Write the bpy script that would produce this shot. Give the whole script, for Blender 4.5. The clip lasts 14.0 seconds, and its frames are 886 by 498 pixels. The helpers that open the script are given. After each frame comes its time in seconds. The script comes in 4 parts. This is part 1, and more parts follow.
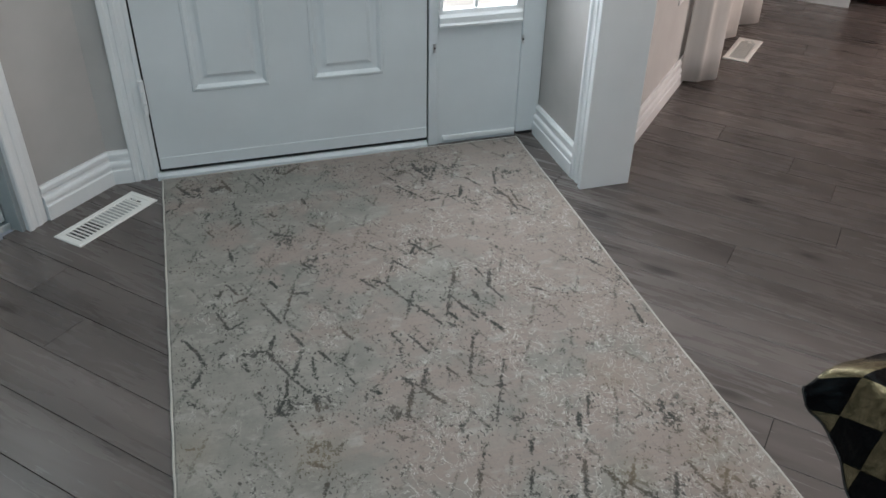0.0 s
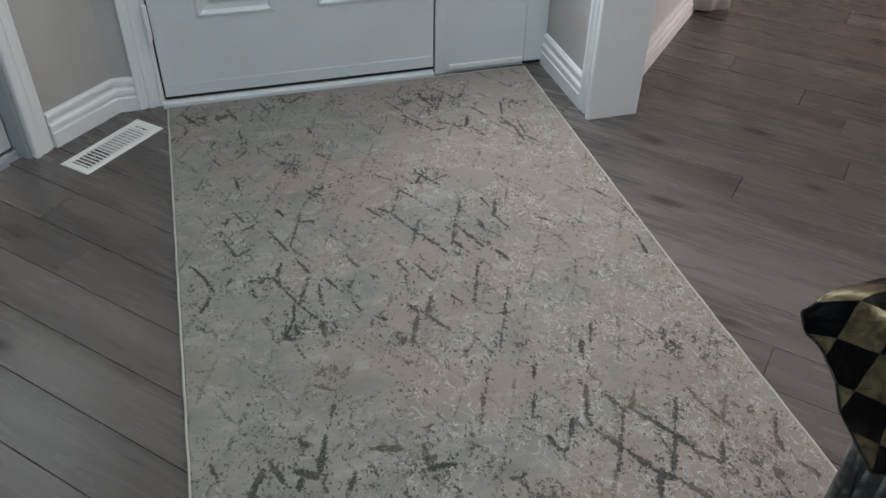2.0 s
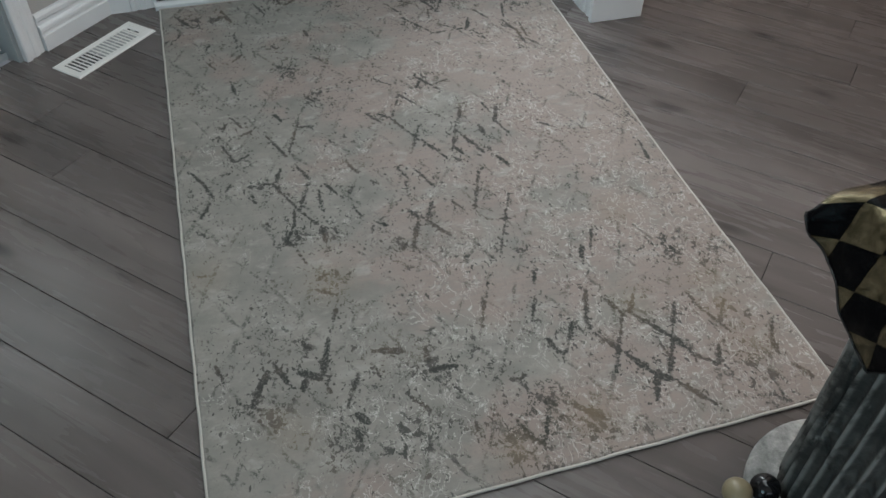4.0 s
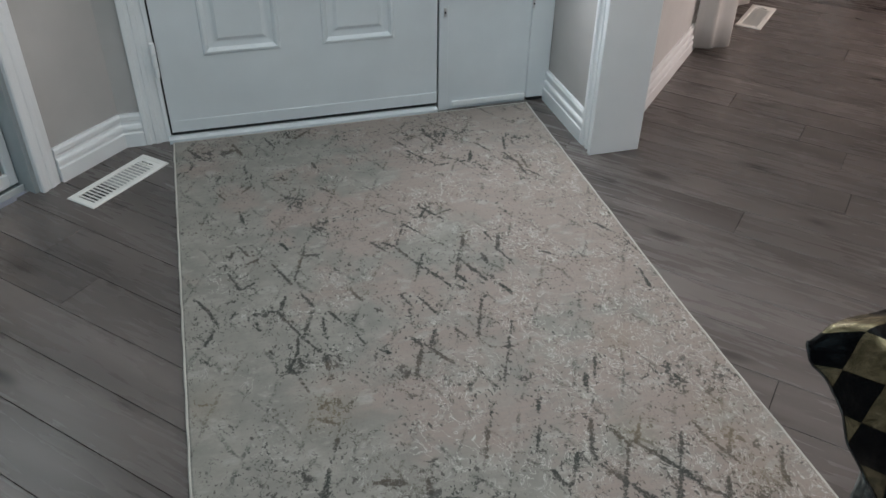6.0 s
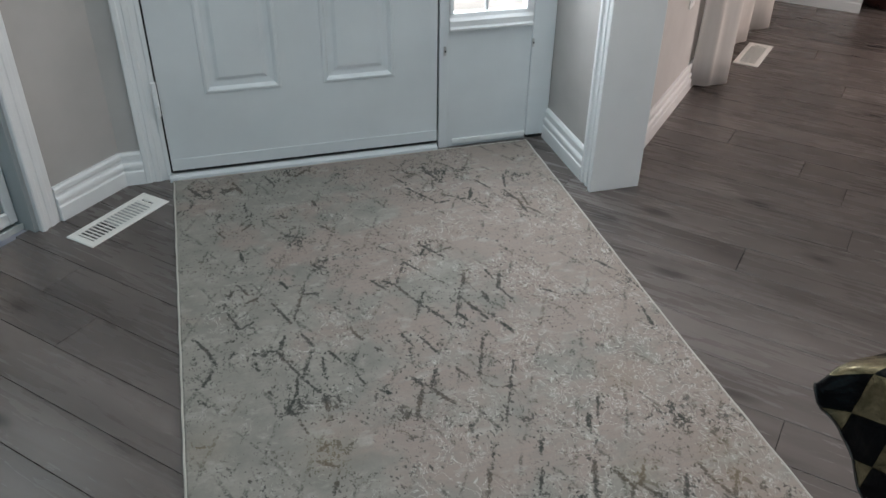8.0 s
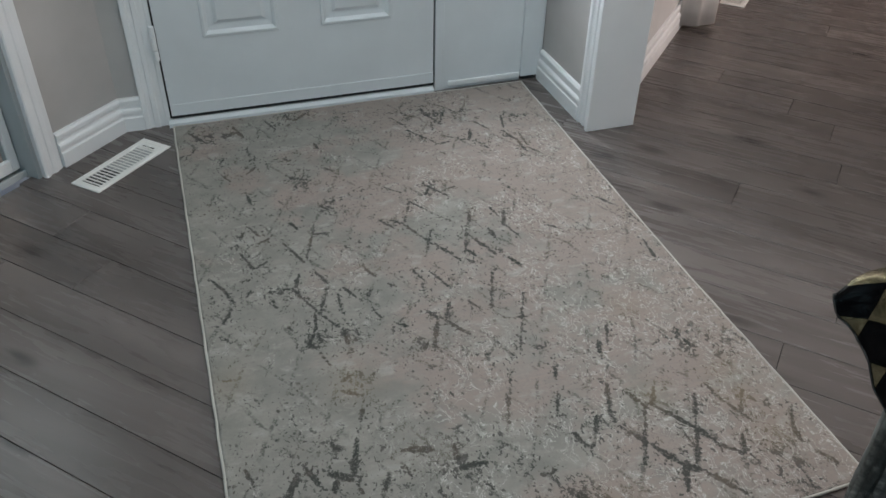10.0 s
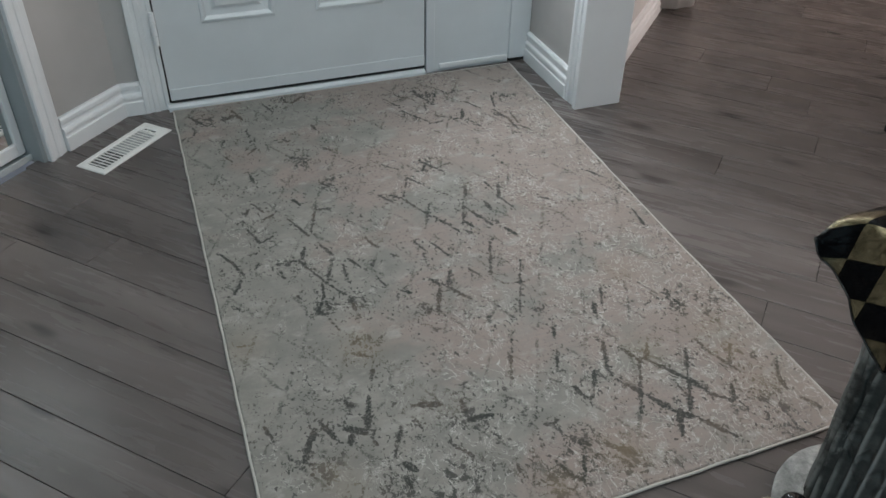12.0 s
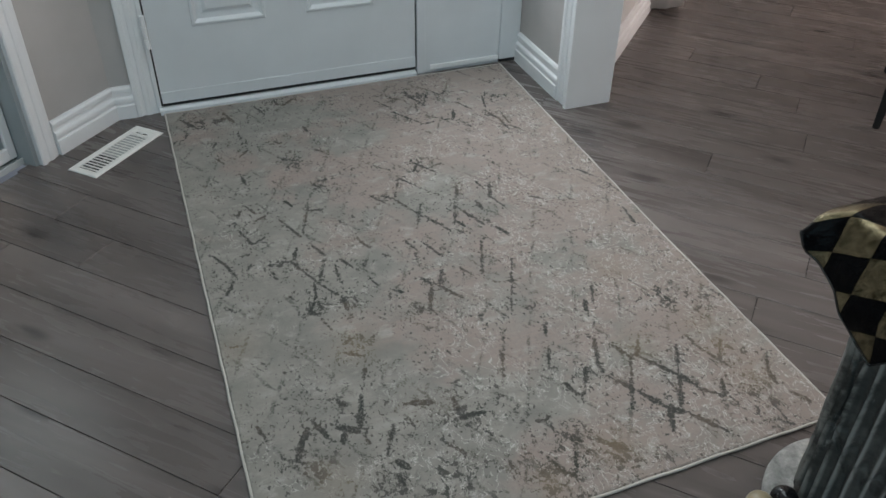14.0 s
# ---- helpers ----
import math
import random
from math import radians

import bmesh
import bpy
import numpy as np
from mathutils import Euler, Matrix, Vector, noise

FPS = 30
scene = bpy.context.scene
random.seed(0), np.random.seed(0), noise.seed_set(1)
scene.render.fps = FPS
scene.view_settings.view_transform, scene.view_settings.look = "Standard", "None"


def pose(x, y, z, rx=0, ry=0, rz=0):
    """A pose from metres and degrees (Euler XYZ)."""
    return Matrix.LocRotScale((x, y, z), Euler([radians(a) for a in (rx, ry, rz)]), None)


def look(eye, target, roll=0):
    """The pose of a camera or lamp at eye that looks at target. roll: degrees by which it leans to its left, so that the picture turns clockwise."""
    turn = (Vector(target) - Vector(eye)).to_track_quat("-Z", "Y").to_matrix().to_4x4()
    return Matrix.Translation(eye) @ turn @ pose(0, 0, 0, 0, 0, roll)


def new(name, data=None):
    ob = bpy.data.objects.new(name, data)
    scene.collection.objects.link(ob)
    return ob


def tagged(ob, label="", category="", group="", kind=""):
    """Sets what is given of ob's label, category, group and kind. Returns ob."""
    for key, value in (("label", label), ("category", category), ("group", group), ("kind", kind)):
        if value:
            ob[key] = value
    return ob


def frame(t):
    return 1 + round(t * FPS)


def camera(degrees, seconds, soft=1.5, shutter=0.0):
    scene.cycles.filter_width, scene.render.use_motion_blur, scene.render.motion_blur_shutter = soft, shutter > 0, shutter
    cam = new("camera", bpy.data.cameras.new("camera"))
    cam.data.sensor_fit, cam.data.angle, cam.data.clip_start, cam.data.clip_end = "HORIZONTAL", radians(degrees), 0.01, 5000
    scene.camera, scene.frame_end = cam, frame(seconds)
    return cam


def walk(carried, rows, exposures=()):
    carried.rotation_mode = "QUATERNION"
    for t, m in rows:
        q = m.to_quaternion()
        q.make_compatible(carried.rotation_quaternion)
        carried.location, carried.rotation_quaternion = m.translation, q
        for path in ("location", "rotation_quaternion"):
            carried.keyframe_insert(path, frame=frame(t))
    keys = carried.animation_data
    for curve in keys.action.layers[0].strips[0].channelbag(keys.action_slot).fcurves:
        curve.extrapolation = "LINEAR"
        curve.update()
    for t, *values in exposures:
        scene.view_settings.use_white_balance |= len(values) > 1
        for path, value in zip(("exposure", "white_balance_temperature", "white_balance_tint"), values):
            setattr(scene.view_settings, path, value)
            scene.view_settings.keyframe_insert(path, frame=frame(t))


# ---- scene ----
cam = camera(56.6, 14.0)
PATH = [
    (0, (0.185, -2.497, 1.344), (0.678, -0.919, 0.219), 1.1),
    (0.5, (0.185, -2.501, 1.342), (0.673, -0.927, 0.208), 1.2),
    (1, (0.186, -2.504, 1.34), (0.664, -0.941, 0.187), 1.2),
    (1.5, (0.183, -2.509, 1.335), (0.655, -0.958, 0.163), 1.2),
    (2, (0.184, -2.514, 1.334), (0.637, -1.02, 0.083), 1.2),
    (2.5, (0.187, -2.515, 1.327), (0.62, -1.076, 0.007), 1.3),
    (2.7, (0.186, -2.514, 1.326), (0.613, -1.101, -0.023), 1.4),
    (3.75, (0.178, -2.515, 1.322), (0.602, -1.156, -0.098), 1.5),
    (4.8, (0.172, -2.517, 1.32), (0.6, -1.125, -0.05), 1.5),
    (5, (0.172, -2.517, 1.321), (0.607, -1.093, -0.015), 1.4),
    (5.5, (0.172, -2.521, 1.331), (0.625, -1.022, 0.086), 1.2),
    (6, (0.176, -2.522, 1.333), (0.639, -0.975, 0.152), 1.1),
    (6.5, (0.182, -2.518, 1.33), (0.647, -0.951, 0.178), 1.0),
    (7, (0.184, -2.514, 1.333), (0.651, -0.936, 0.195), 0.9),
    (8.3, (0.176, -2.506, 1.334), (0.657, -0.909, 0.223), 1.0),
    (9.3, (0.148, -2.501, 1.329), (0.652, -0.927, 0.203), 1.0),
    (9.5, (0.118, -2.512, 1.324), (0.626, -0.967, 0.161), 1.1),
    (10, (0.068, -2.54, 1.329), (0.59, -1.032, 0.125), 1.3),
    (10.5, (0.035, -2.576, 1.335), (0.575, -1.084, 0.117), 1.4),
    (11, (0.006, -2.607, 1.341), (0.561, -1.122, 0.121), 1.5),
    (11.5, (-0.007, -2.62, 1.337), (0.552, -1.136, 0.12), 1.4),
    (12, (-0.015, -2.628, 1.333), (0.549, -1.142, 0.119), 1.2),
    (12.5, (-0.013, -2.634, 1.331), (0.55, -1.149, 0.115), 1.0),
    (13, (-0.009, -2.642, 1.333), (0.554, -1.158, 0.117), 0.9),
    (13.5, (-0.012, -2.641, 1.334), (0.561, -1.158, 0.12), 1.0),
    (14, (-0.01, -2.643, 1.331), (0.566, -1.157, 0.123), 0.9),
]
walk(cam, [(t, look(eye, target, roll)) for t, eye, target, roll in PATH])

# ---- world, sun, large lights ----
R2 = 2 ** 0.5
world = bpy.data.worlds.new("sky")
scene.world = world
world.use_nodes = True
wn = world.node_tree.nodes
sky = wn.new("ShaderNodeTexSky")
sky.sky_type = "NISHITA"
sky.sun_disc = False
sky.sun_elevation = radians(57)
sky.sun_rotation = radians(-96)
wn["Background"].inputs[1].default_value = 0.08
world.node_tree.links.new(sky.outputs[0], wn["Background"].inputs[0])
sun = new("sun", bpy.data.lights.new("sun", "SUN"))
sun.data.energy, sun.data.angle, sun.data.color = 5.0, radians(1), (1.0, 0.95, 0.88)
sun.matrix_world = look((-20, -2, 30), (0, 0, 0))


def area_lamp(name, eye, target, w, h, watts, colour):
    lamp = new(name, bpy.data.lights.new(name, "AREA"))
    lamp.data.shape, lamp.data.size, lamp.data.size_y = "RECTANGLE", w, h
    lamp.data.energy, lamp.data.color = watts, colour
    lamp.matrix_world = look(eye, target)
    return lamp


area_lamp("bay_window_light", (2.27, 0.62, 1.35), (3.2, -0.3, 1.1), 1.1, 1.4, 10, (1.0, 0.92, 0.86))
# added overhead fill; no roof window is known here
area_lamp("roof_window_light", (0.75, -1.325, 2.50), (0.75, -1.325, 0.0), 1.08, 2.32, 23, (0.85, 0.96, 1.0))
# added warm fill for the right floor and wall; its source is unseen
area_lamp("right_window_light", (5.57, -1.3, 1.35), (2.6, -0.6, 0.6), 2.6, 1.7, 90, (1.0, 0.82, 0.735))
area_lamp("back_window_light", (0.4, -5.95, 1.25), (0.4, -2.0, 1.0), 2.6, 2.0, 12, (0.90, 0.96, 1.0))
# added cool fill for the left side, from an unseen opening
area_lamp("left_window_light", (-2.36, -4.2, 1.4), (-0.2, -1.9, 0.3), 1.5, 1.3, 21, (0.52, 0.87, 1.0))
area_lamp("sidelight_light", (1.08, 0.20, 1.2), (1.08, -1.0, 0.9), 0.24, 1.4, 16, (0.88, 0.95, 1.0))
scene.view_settings.exposure = 0.0


# ---- materials ----
def material(name, colour, rough=0.6, metal=0.0, spec=0.5):
    m = bpy.data.materials.new(name)
    m.use_nodes = True
    b = m.node_tree.nodes["Principled BSDF"]
    b.inputs["Base Color"].default_value = (*colour, 1)
    b.inputs["Roughness"].default_value = rough
    b.inputs["Metallic"].default_value = metal
    b.inputs["Specular IOR Level"].default_value = spec
    return m


class Nodes:
    """Short ways to write shader nodes."""

    def __init__(self, m):
        self.tree = m.node_tree
        self.bsdf = self.tree.nodes["Principled BSDF"]

    def add(self, kind, **values):
        n = self.tree.nodes.new(kind)
        for k, v in values.items():
            setattr(n, k, v)
        return n

    def link(self, a, b):
        self.tree.links.new(a, b)

    def put(self, socket, v):
        if isinstance(v, (int, float, tuple)):
            socket.default_value = v
        else:
            self.link(v, socket)

    def math(self, op, a, b=0.0, c=0.0):
        n = self.add("ShaderNodeMath", operation=op)
        for i, v in enumerate((a, b, c)):
            self.put(n.inputs[i], v)
        return n.outputs[0]

    def coords(self, kind="Object"):
        return self.add("ShaderNodeTexCoord").outputs[kind]

    def mapped(self, vec, scale=(1, 1, 1), loc=(0, 0, 0), rot=(0, 0, 0)):
        n = self.add("ShaderNodeMapping")
        self.link(vec, n.inputs[0])
        n.inputs["Scale"].default_value, n.inputs["Location"].default_value, n.inputs["Rotation"].default_value = scale, loc, rot
        return n.outputs[0]

    def noise(self, vec, scale, detail=3.0, rough=0.55, distort=0.0):
        n = self.add("ShaderNodeTexNoise")
        self.link(vec, n.inputs["Vector"])
        n.inputs["Scale"].default_value, n.inputs["Detail"].default_value = scale, detail
        n.inputs["Roughness"].default_value, n.inputs["Distortion"].default_value = rough, distort
        return n.outputs[0]

    def ramp(self, v, *stops):
        n = self.add("ShaderNodeValToRGB")
        while len(n.color_ramp.elements) < len(stops):
            n.color_ramp.elements.new(0.5)
        for e, (p, c) in zip(n.color_ramp.elements, stops):
            e.position, e.color = p, (*c, 1) if len(c) == 3 else c
        self.link(v, n.inputs[0])
        return n.outputs[0]

    def step(self, v, lo, hi):
        n = self.add("ShaderNodeMapRange", interpolation_type="SMOOTHSTEP")
        self.put(n.inputs[0], v)
        n.inputs[1].default_value, n.inputs[2].default_value = lo, hi
        return n.outputs[0]

    def mix(self, f, a, b, blend="MIX"):
        n = self.add("ShaderNodeMix", data_type="RGBA", blend_type=blend)
        self.put(n.inputs[0], f)
        for s, v in ((n.inputs[6], a), (n.inputs[7], b)):
            self.put(s, (*v, 1) if isinstance(v, tuple) and len(v) == 3 else v)
        return n.outputs[2]

    def bump(self, h, strength=0.3, dist=0.002):
        n = self.add("ShaderNodeBump")
        n.inputs["Strength"].default_value, n.inputs["Distance"].default_value = strength, dist
        self.link(h, n.inputs["Height"])
        self.link(n.outputs[0], self.bsdf.inputs["Normal"])

    def colour(self, c):
        self.link(c, self.bsdf.inputs["Base Color"])

    def rough(self, r):
        self.link(r, self.bsdf.inputs["Roughness"])


def painted(name, colour, rough, grain, depth, tone_shift=0.06):
    """Paint with a faint roller or brush grain and slight unevenness."""
    m = material(name, colour, rough)
    k = Nodes(m)
    p = k.coords()
    big = k.noise(p, 3.0, 4)
    dark = tuple(v * (1 - tone_shift * 2.2) for v in colour)
    light = tuple(min(1, v * (1 + tone_shift)) for v in colour)
    k.colour(k.ramp(big, (0.3, dark), (0.7, light)))
    k.rough(k.math("MULTIPLY_ADD", k.noise(p, 25, 3), 0.16, rough - 0.08))
    k.bump(k.noise(p, grain, 3), 0.25, depth)
    return m


WALL = painted("greige wall paint", (0.45, 0.43, 0.415), 0.75, 420, 0.0006)
# the wall paint again, made paler for the stronger light on the window side
WALL_LIT = painted("brightened wall paint", (0.585, 0.58, 0.575), 0.75, 420, 0.0006)
TRIM = painted("white trim paint", (0.78, 0.79, 0.80), 0.38, 160, 0.0006, 0.03)
DOOR = painted("pale door paint", (0.66, 0.69, 0.71), 0.42, 220, 0.0005, 0.04)
CEILING = painted("ceiling paint", (0.82, 0.81, 0.79), 0.9, 200, 0.001)
STEEL = material("painted vent steel", (0.78, 0.77, 0.74), 0.4)
DARK = material("dark gap", (0.015, 0.015, 0.016), 0.9)
SEAL = material("black rubber seal", (0.02, 0.02, 0.02), 0.7)
CHROME = material("dull metal", (0.55, 0.55, 0.56), 0.35, 1.0)
# the closet jamb's shade is put into this grey
JAMB = painted("shaded grey jamb paint", (0.34, 0.37, 0.38), 0.5, 160, 0.0005)
TRACK = material("dull track metal", (0.50, 0.53, 0.54), 0.5)
MIRROR = material("mirror", (0.85, 0.87, 0.86), 0.02, 1.0)
GLASS = material("window glass", (1, 1, 1), 0.0)
GLASS.node_tree.nodes["Principled BSDF"].inputs["Transmission Weight"].default_value = 1.0
BLACK_WOOD = painted("black stained wood", (0.012, 0.011, 0.011), 0.4, 90, 0.0004, 0.2)
POT_RED = painted("dark red glaze", (0.045, 0.012, 0.011), 0.3, 60, 0.0004, 0.2)
OUTSIDE = painted("pale concrete", (0.75, 0.74, 0.72), 0.9, 60, 0.002, 0.15)
BINDING = painted("white rug binding", (0.47, 0.445, 0.41), 0.9, 900, 0.001, 0.06)


def make_floor_wood():
    m = material("grey brown laminate", (0.1, 0.09, 0.085), 0.35, spec=0.36)
    k = Nodes(m)
    rnd = k.add("ShaderNodeObjectInfo").outputs["Random"]
    isl = k.add("ShaderNodeNewGeometry").outputs["Random Per Island"]
    seed = k.math("ADD", rnd, isl)
    shift = k.add("ShaderNodeCombineXYZ")
    k.link(k.math("MULTIPLY", seed, 37.0), shift.inputs[0])
    k.link(k.math("MULTIPLY", seed, 91.0), shift.inputs[1])
    add = k.add("ShaderNodeVectorMath", operation="ADD")
    k.link(k.coords(), add.inputs[0])
    k.link(shift.outputs[0], add.inputs[1])
    p = add.outputs[0]
    grain = k.noise(k.mapped(p, (4, 48, 10)), 1.0, 6, 0.6, 0.5)
    bands = k.noise(k.mapped(p, (1.1, 10, 4)), 1.0, 4, 0.5, 0.9)
    cloud = k.noise(k.mapped(p, (2.5, 7, 4)), 1.0, 3)
    pale = k.noise(k.mapped(p, (5, 26, 4), (4, 2, 0)), 1.0, 4, 0.6, 0.8)
    base = k.ramp(bands, (0.26, (0.080, 0.0690, 0.0648)), (0.44, (0.112, 0.0975, 0.0922)), (0.60, (0.135, 0.1170, 0.1110)), (0.8, (0.162, 0.141, 0.134)))
    base = k.mix(k.step(k.noise(k.mapped(p, (2.2, 24, 4), (9, 4, 0)), 1.0, 4, 0.6, 1.0), 0.66, 0.80), base, (0.052, 0.045, 0.043))
    base = k.mix(k.math("MULTIPLY", k.step(pale, 0.60, 0.8), 0.55), base, (0.235, 0.212, 0.202))
    base = k.mix(k.math("MULTIPLY", grain, 0.20), base, (0.080, 0.070, 0.066))
    tone = k.add("ShaderNodeHueSaturation")
    tone.inputs["Saturation"].default_value = 1.0
    k.link(k.math("MULTIPLY_ADD", rnd, 0.26, 0.85), tone.inputs["Value"])
    k.link(base, tone.inputs["Color"])
    vor = k.add("ShaderNodeTexVoronoi")
    k.link(k.mapped(p, (2.4, 7.0, 1)), vor.inputs["Vector"])
    vor.inputs["Scale"].default_value = 1.0
    knot = k.math("MULTIPLY", k.math("SUBTRACT", 1.0, k.step(vor.outputs["Distance"], 0.04, 0.20)), k.step(cloud, 0.36, 0.48))
    col = k.mix(k.math("MULTIPLY", knot, 0.8), tone.outputs[0], (0.022, 0.020, 0.020))
    k.colour(col)
    k.rough(k.math("MULTIPLY_ADD", k.math("ADD", grain, cloud), 0.12, 0.15))
    k.bump(k.math("ADD", grain, k.math("MULTIPLY", bands, 0.5)), 0.10, 0.0007)
    return m


# The rug's worn lattice, as (x, y) to (x, y) and breadth in millimetres from its far left corner, band by band,
# then where its flecks gather and where its dye has turned brown, as (x, y, radius).
FAR_LEFT = ((47, -66, 84, -128, 9), (189, -64, 212, -143, 8), (156, -136, 186, -97, 6), (212, -220, 217, -276, 5), (193, -368, 223, -338, 8),
    (109, -327, 140, -395, 5), (177, -470, 187, -562, 4), (7, -226, 25, -202, 5), (51, -195, 61, -156, 4), (307, -299, 329, -334, 5),
    (304, -446, 333, -409, 6), (328, -475, 357, -414, 5), (422, -248, 427, -290, 6), (426, -401, 455, -448, 6), (367, -597, 395, -635, 6),
    (378, -629, 413, -579, 5), (292, -43, 318, -117, 5), (366, -2, 372, -62, 6), (388, -77, 435, -35, 6), (125, -289, 138, -256, 4))
FAR_RIGHT = ((687, -117, 730, -118, 4), (751, -143, 777, -166, 6), (818, -106, 819, -166, 8), (822, -158, 849, -235, 8), (824, -213, 813, -267, 6),
    (848, -230, 882, -160, 5), (883, -104, 933, -183, 4), (731, -247, 801, -359, 7), (801, -359, 893, -354, 6), (828, -310, 872, -346, 5),
    (931, -298, 910, -359, 10), (912, -352, 951, -439, 4), (960, -246, 991, -310, 5), (1067, -229, 1044, -315, 5), (1032, -333, 1053, -405, 8),
    (1055, -401, 1056, -488, 7), (1068, -456, 1100, -511, 6), (1080, -354, 1073, -445, 5), (949, -151, 975, -169, 5), (696, -142, 737, -227, 4))
LEFT = ((126, -723, 144, -668, 5), (175, -731, 210, -715, 6), (123, -758, 148, -833, 7), (157, -833, 188, -814, 6), (236, -741, 278, -846, 6),
    (289, -828, 337, -681, 4), (327, -732, 364, -733, 7), (271, -655, 287, -694, 6), (292, -878, 317, -947, 6), (37, -843, 63, -893, 6),
    (63, -893, 86, -957, 8), (85, -962, 52, -1025, 6), (167, -940, 229, -942, 5), (229, -944, 276, -1054, 7), (276, -1054, 312, -968, 6),
    (275, -1058, 309, -1112, 5), (266, -1050, 256, -1111, 8), (256, -1120, 263, -1156, 9), (257, -887, 239, -938, 6), (316, -1123, 317, -1177, 8))
MIDDLE = ((684, -574, 733, -654, 6), (719, -569, 672, -630, 5), (737, -621, 768, -614, 6), (547, -534, 606, -600, 4), (618, -651, 669, -731, 6),
    (618, -651, 577, -747, 5), (669, -731, 708, -793, 4), (534, -719, 566, -749, 6), (569, -750, 619, -862, 5), (636, -805, 587, -911, 4),
    (627, -864, 670, -957, 6), (413, -896, 437, -953, 5), (352, -975, 389, -1048, 6), (580, -982, 610, -1056, 7), (609, -1056, 627, -1018, 5),
    (528, -1122, 546, -1162, 7), (542, -1153, 504, -1246, 10), (548, -1150, 596, -1230, 7), (561, -1160, 587, -1106, 6), (539, -960, 553, -1010, 4))
RIGHT = ((742, -801, 691, -930, 6), (728, -855, 768, -957, 8), (791, -841, 792, -890, 9), (700, -916, 717, -954, 7), (794, -978, 813, -1021, 7),
    (736, -1013, 679, -1158, 6), (674, -1154, 697, -1201, 4), (697, -1201, 755, -1210, 5), (775, -1125, 686, -1322, 4), (866, -765, 835, -841, 7),
    (772, -738, 742, -817, 5), (828, -741, 840, -791, 5), (839, -832, 858, -898, 5), (635, -1116, 655, -1155, 5), (953, -872, 992, -914, 5),
    (1145, -781, 1186, -846, 6), (1195, -863, 1209, -940, 6), (1176, -1012, 1167, -1092, 5), (1071, -1390, 1073, -1420, 10),
    (925, -1284, 889, -1359, 6))
NEAR_LEFT = ((155, -1487, 182, -1556, 9), (140, -1505, 104, -1580, 12), (82, -1566, 122, -1593, 5), (200, -1524, 241, -1550, 15),
    (214, -1538, 199, -1566, 12), (244, -1544, 271, -1456, 9), (245, -1554, 252, -1585, 9), (218, -1449, 233, -1473, 8), (271, -1313, 311, -1343, 8),
    (278, -1288, 304, -1273, 8), (305, -1364, 283, -1433, 4), (311, -1557, 277, -1626, 7), (289, -1644, 305, -1671, 11), (285, -1678, 284, -1707, 9),
    (352, -1509, 405, -1525, 13), (344, -1540, 353, -1584, 7), (452, -1585, 501, -1588, 13), (454, -1531, 452, -1562, 9),
    (390, -1627, 424, -1677, 8), (497, -1702, 499, -1756, 7))
NEAR_MIDDLE = ((608, -1430, 600, -1464, 9), (660, -1330, 570, -1532, 3), (754, -1359, 728, -1421, 7), (727, -1437, 686, -1523, 5),
    (700, -1575, 709, -1605, 10), (709, -1605, 719, -1624, 5), (768, -1545, 724, -1618, 6), (875, -1336, 857, -1392, 10),
    (831, -1466, 799, -1543, 8), (799, -1541, 798, -1571, 9), (642, -1715, 657, -1728, 10), (648, -1723, 606, -1802, 8), (574, -1742, 594, -1790, 9),
    (592, -1788, 606, -1802, 5), (694, -1771, 714, -1804, 10), (686, -1732, 731, -1775, 10), (596, -1654, 629, -1646, 5), (45, -1465, 57, -1511, 6),
    (30, -1211, 52, -1217, 8), (483, -1632, 492, -1650, 8))
NEAR_RIGHT = ((855, -1493, 880, -1551, 9), (883, -1544, 801, -1688, 8), (893, -1550, 948, -1632, 10), (948, -1632, 972, -1687, 10),
    (972, -1687, 1006, -1722, 8), (801, -1588, 831, -1635, 7), (831, -1635, 876, -1713, 10), (874, -1717, 905, -1734, 12),
    (905, -1734, 957, -1810, 9), (876, -1720, 850, -1771, 11), (1001, -1551, 955, -1629, 8), (952, -1633, 897, -1729, 10),
    (1039, -1524, 1043, -1580, 6), (1043, -1572, 1078, -1665, 7), (1103, -1575, 1061, -1638, 8), (925, -1508, 902, -1543, 9),
    (1186, -1637, 1143, -1702, 6), (1147, -1694, 1141, -1732, 9), (1035, -1678, 1009, -1720, 6), (1158, -1768, 1175, -1801, 7))
CLOTS = ((371, -35, 45), (429, -42, 40), (168, -103, 40), (93, -111, 45), (329, -458, 45), (766, -148, 40), (848, -154, 50), (928, -167, 40),
    (1103, -241, 45), (1054, -380, 40), (701, -605, 40), (209, -950, 35), (245, -1139, 45), (385, -629, 45), (328, -1146, 40), (455, -1157, 30),
    (487, -1236, 40), (328, -1294, 35), (217, -1457, 45), (450, -1524, 55), (368, -1707, 75), (268, -1692, 55), (466, -1581, 50), (644, -1725, 55),
    (563, -1785, 60), (706, -1778, 60), (1076, -1401, 50), (1149, -1427, 55), (1076, -1800, 60), (1071, -1730, 50), (1112, -1614, 45),
    (773, -947, 40), (130, -1614, 55))
TANS = ((718, -1767, 60), (1100, -1581, 50), (914, -1520, 50), (1098, -1512, 60), (1103, -1688, 60), (298, -1303, 60), (42, -1216, 50),
    (999, -1242, 50), (165, -1655, 45), (549, -1801, 45))
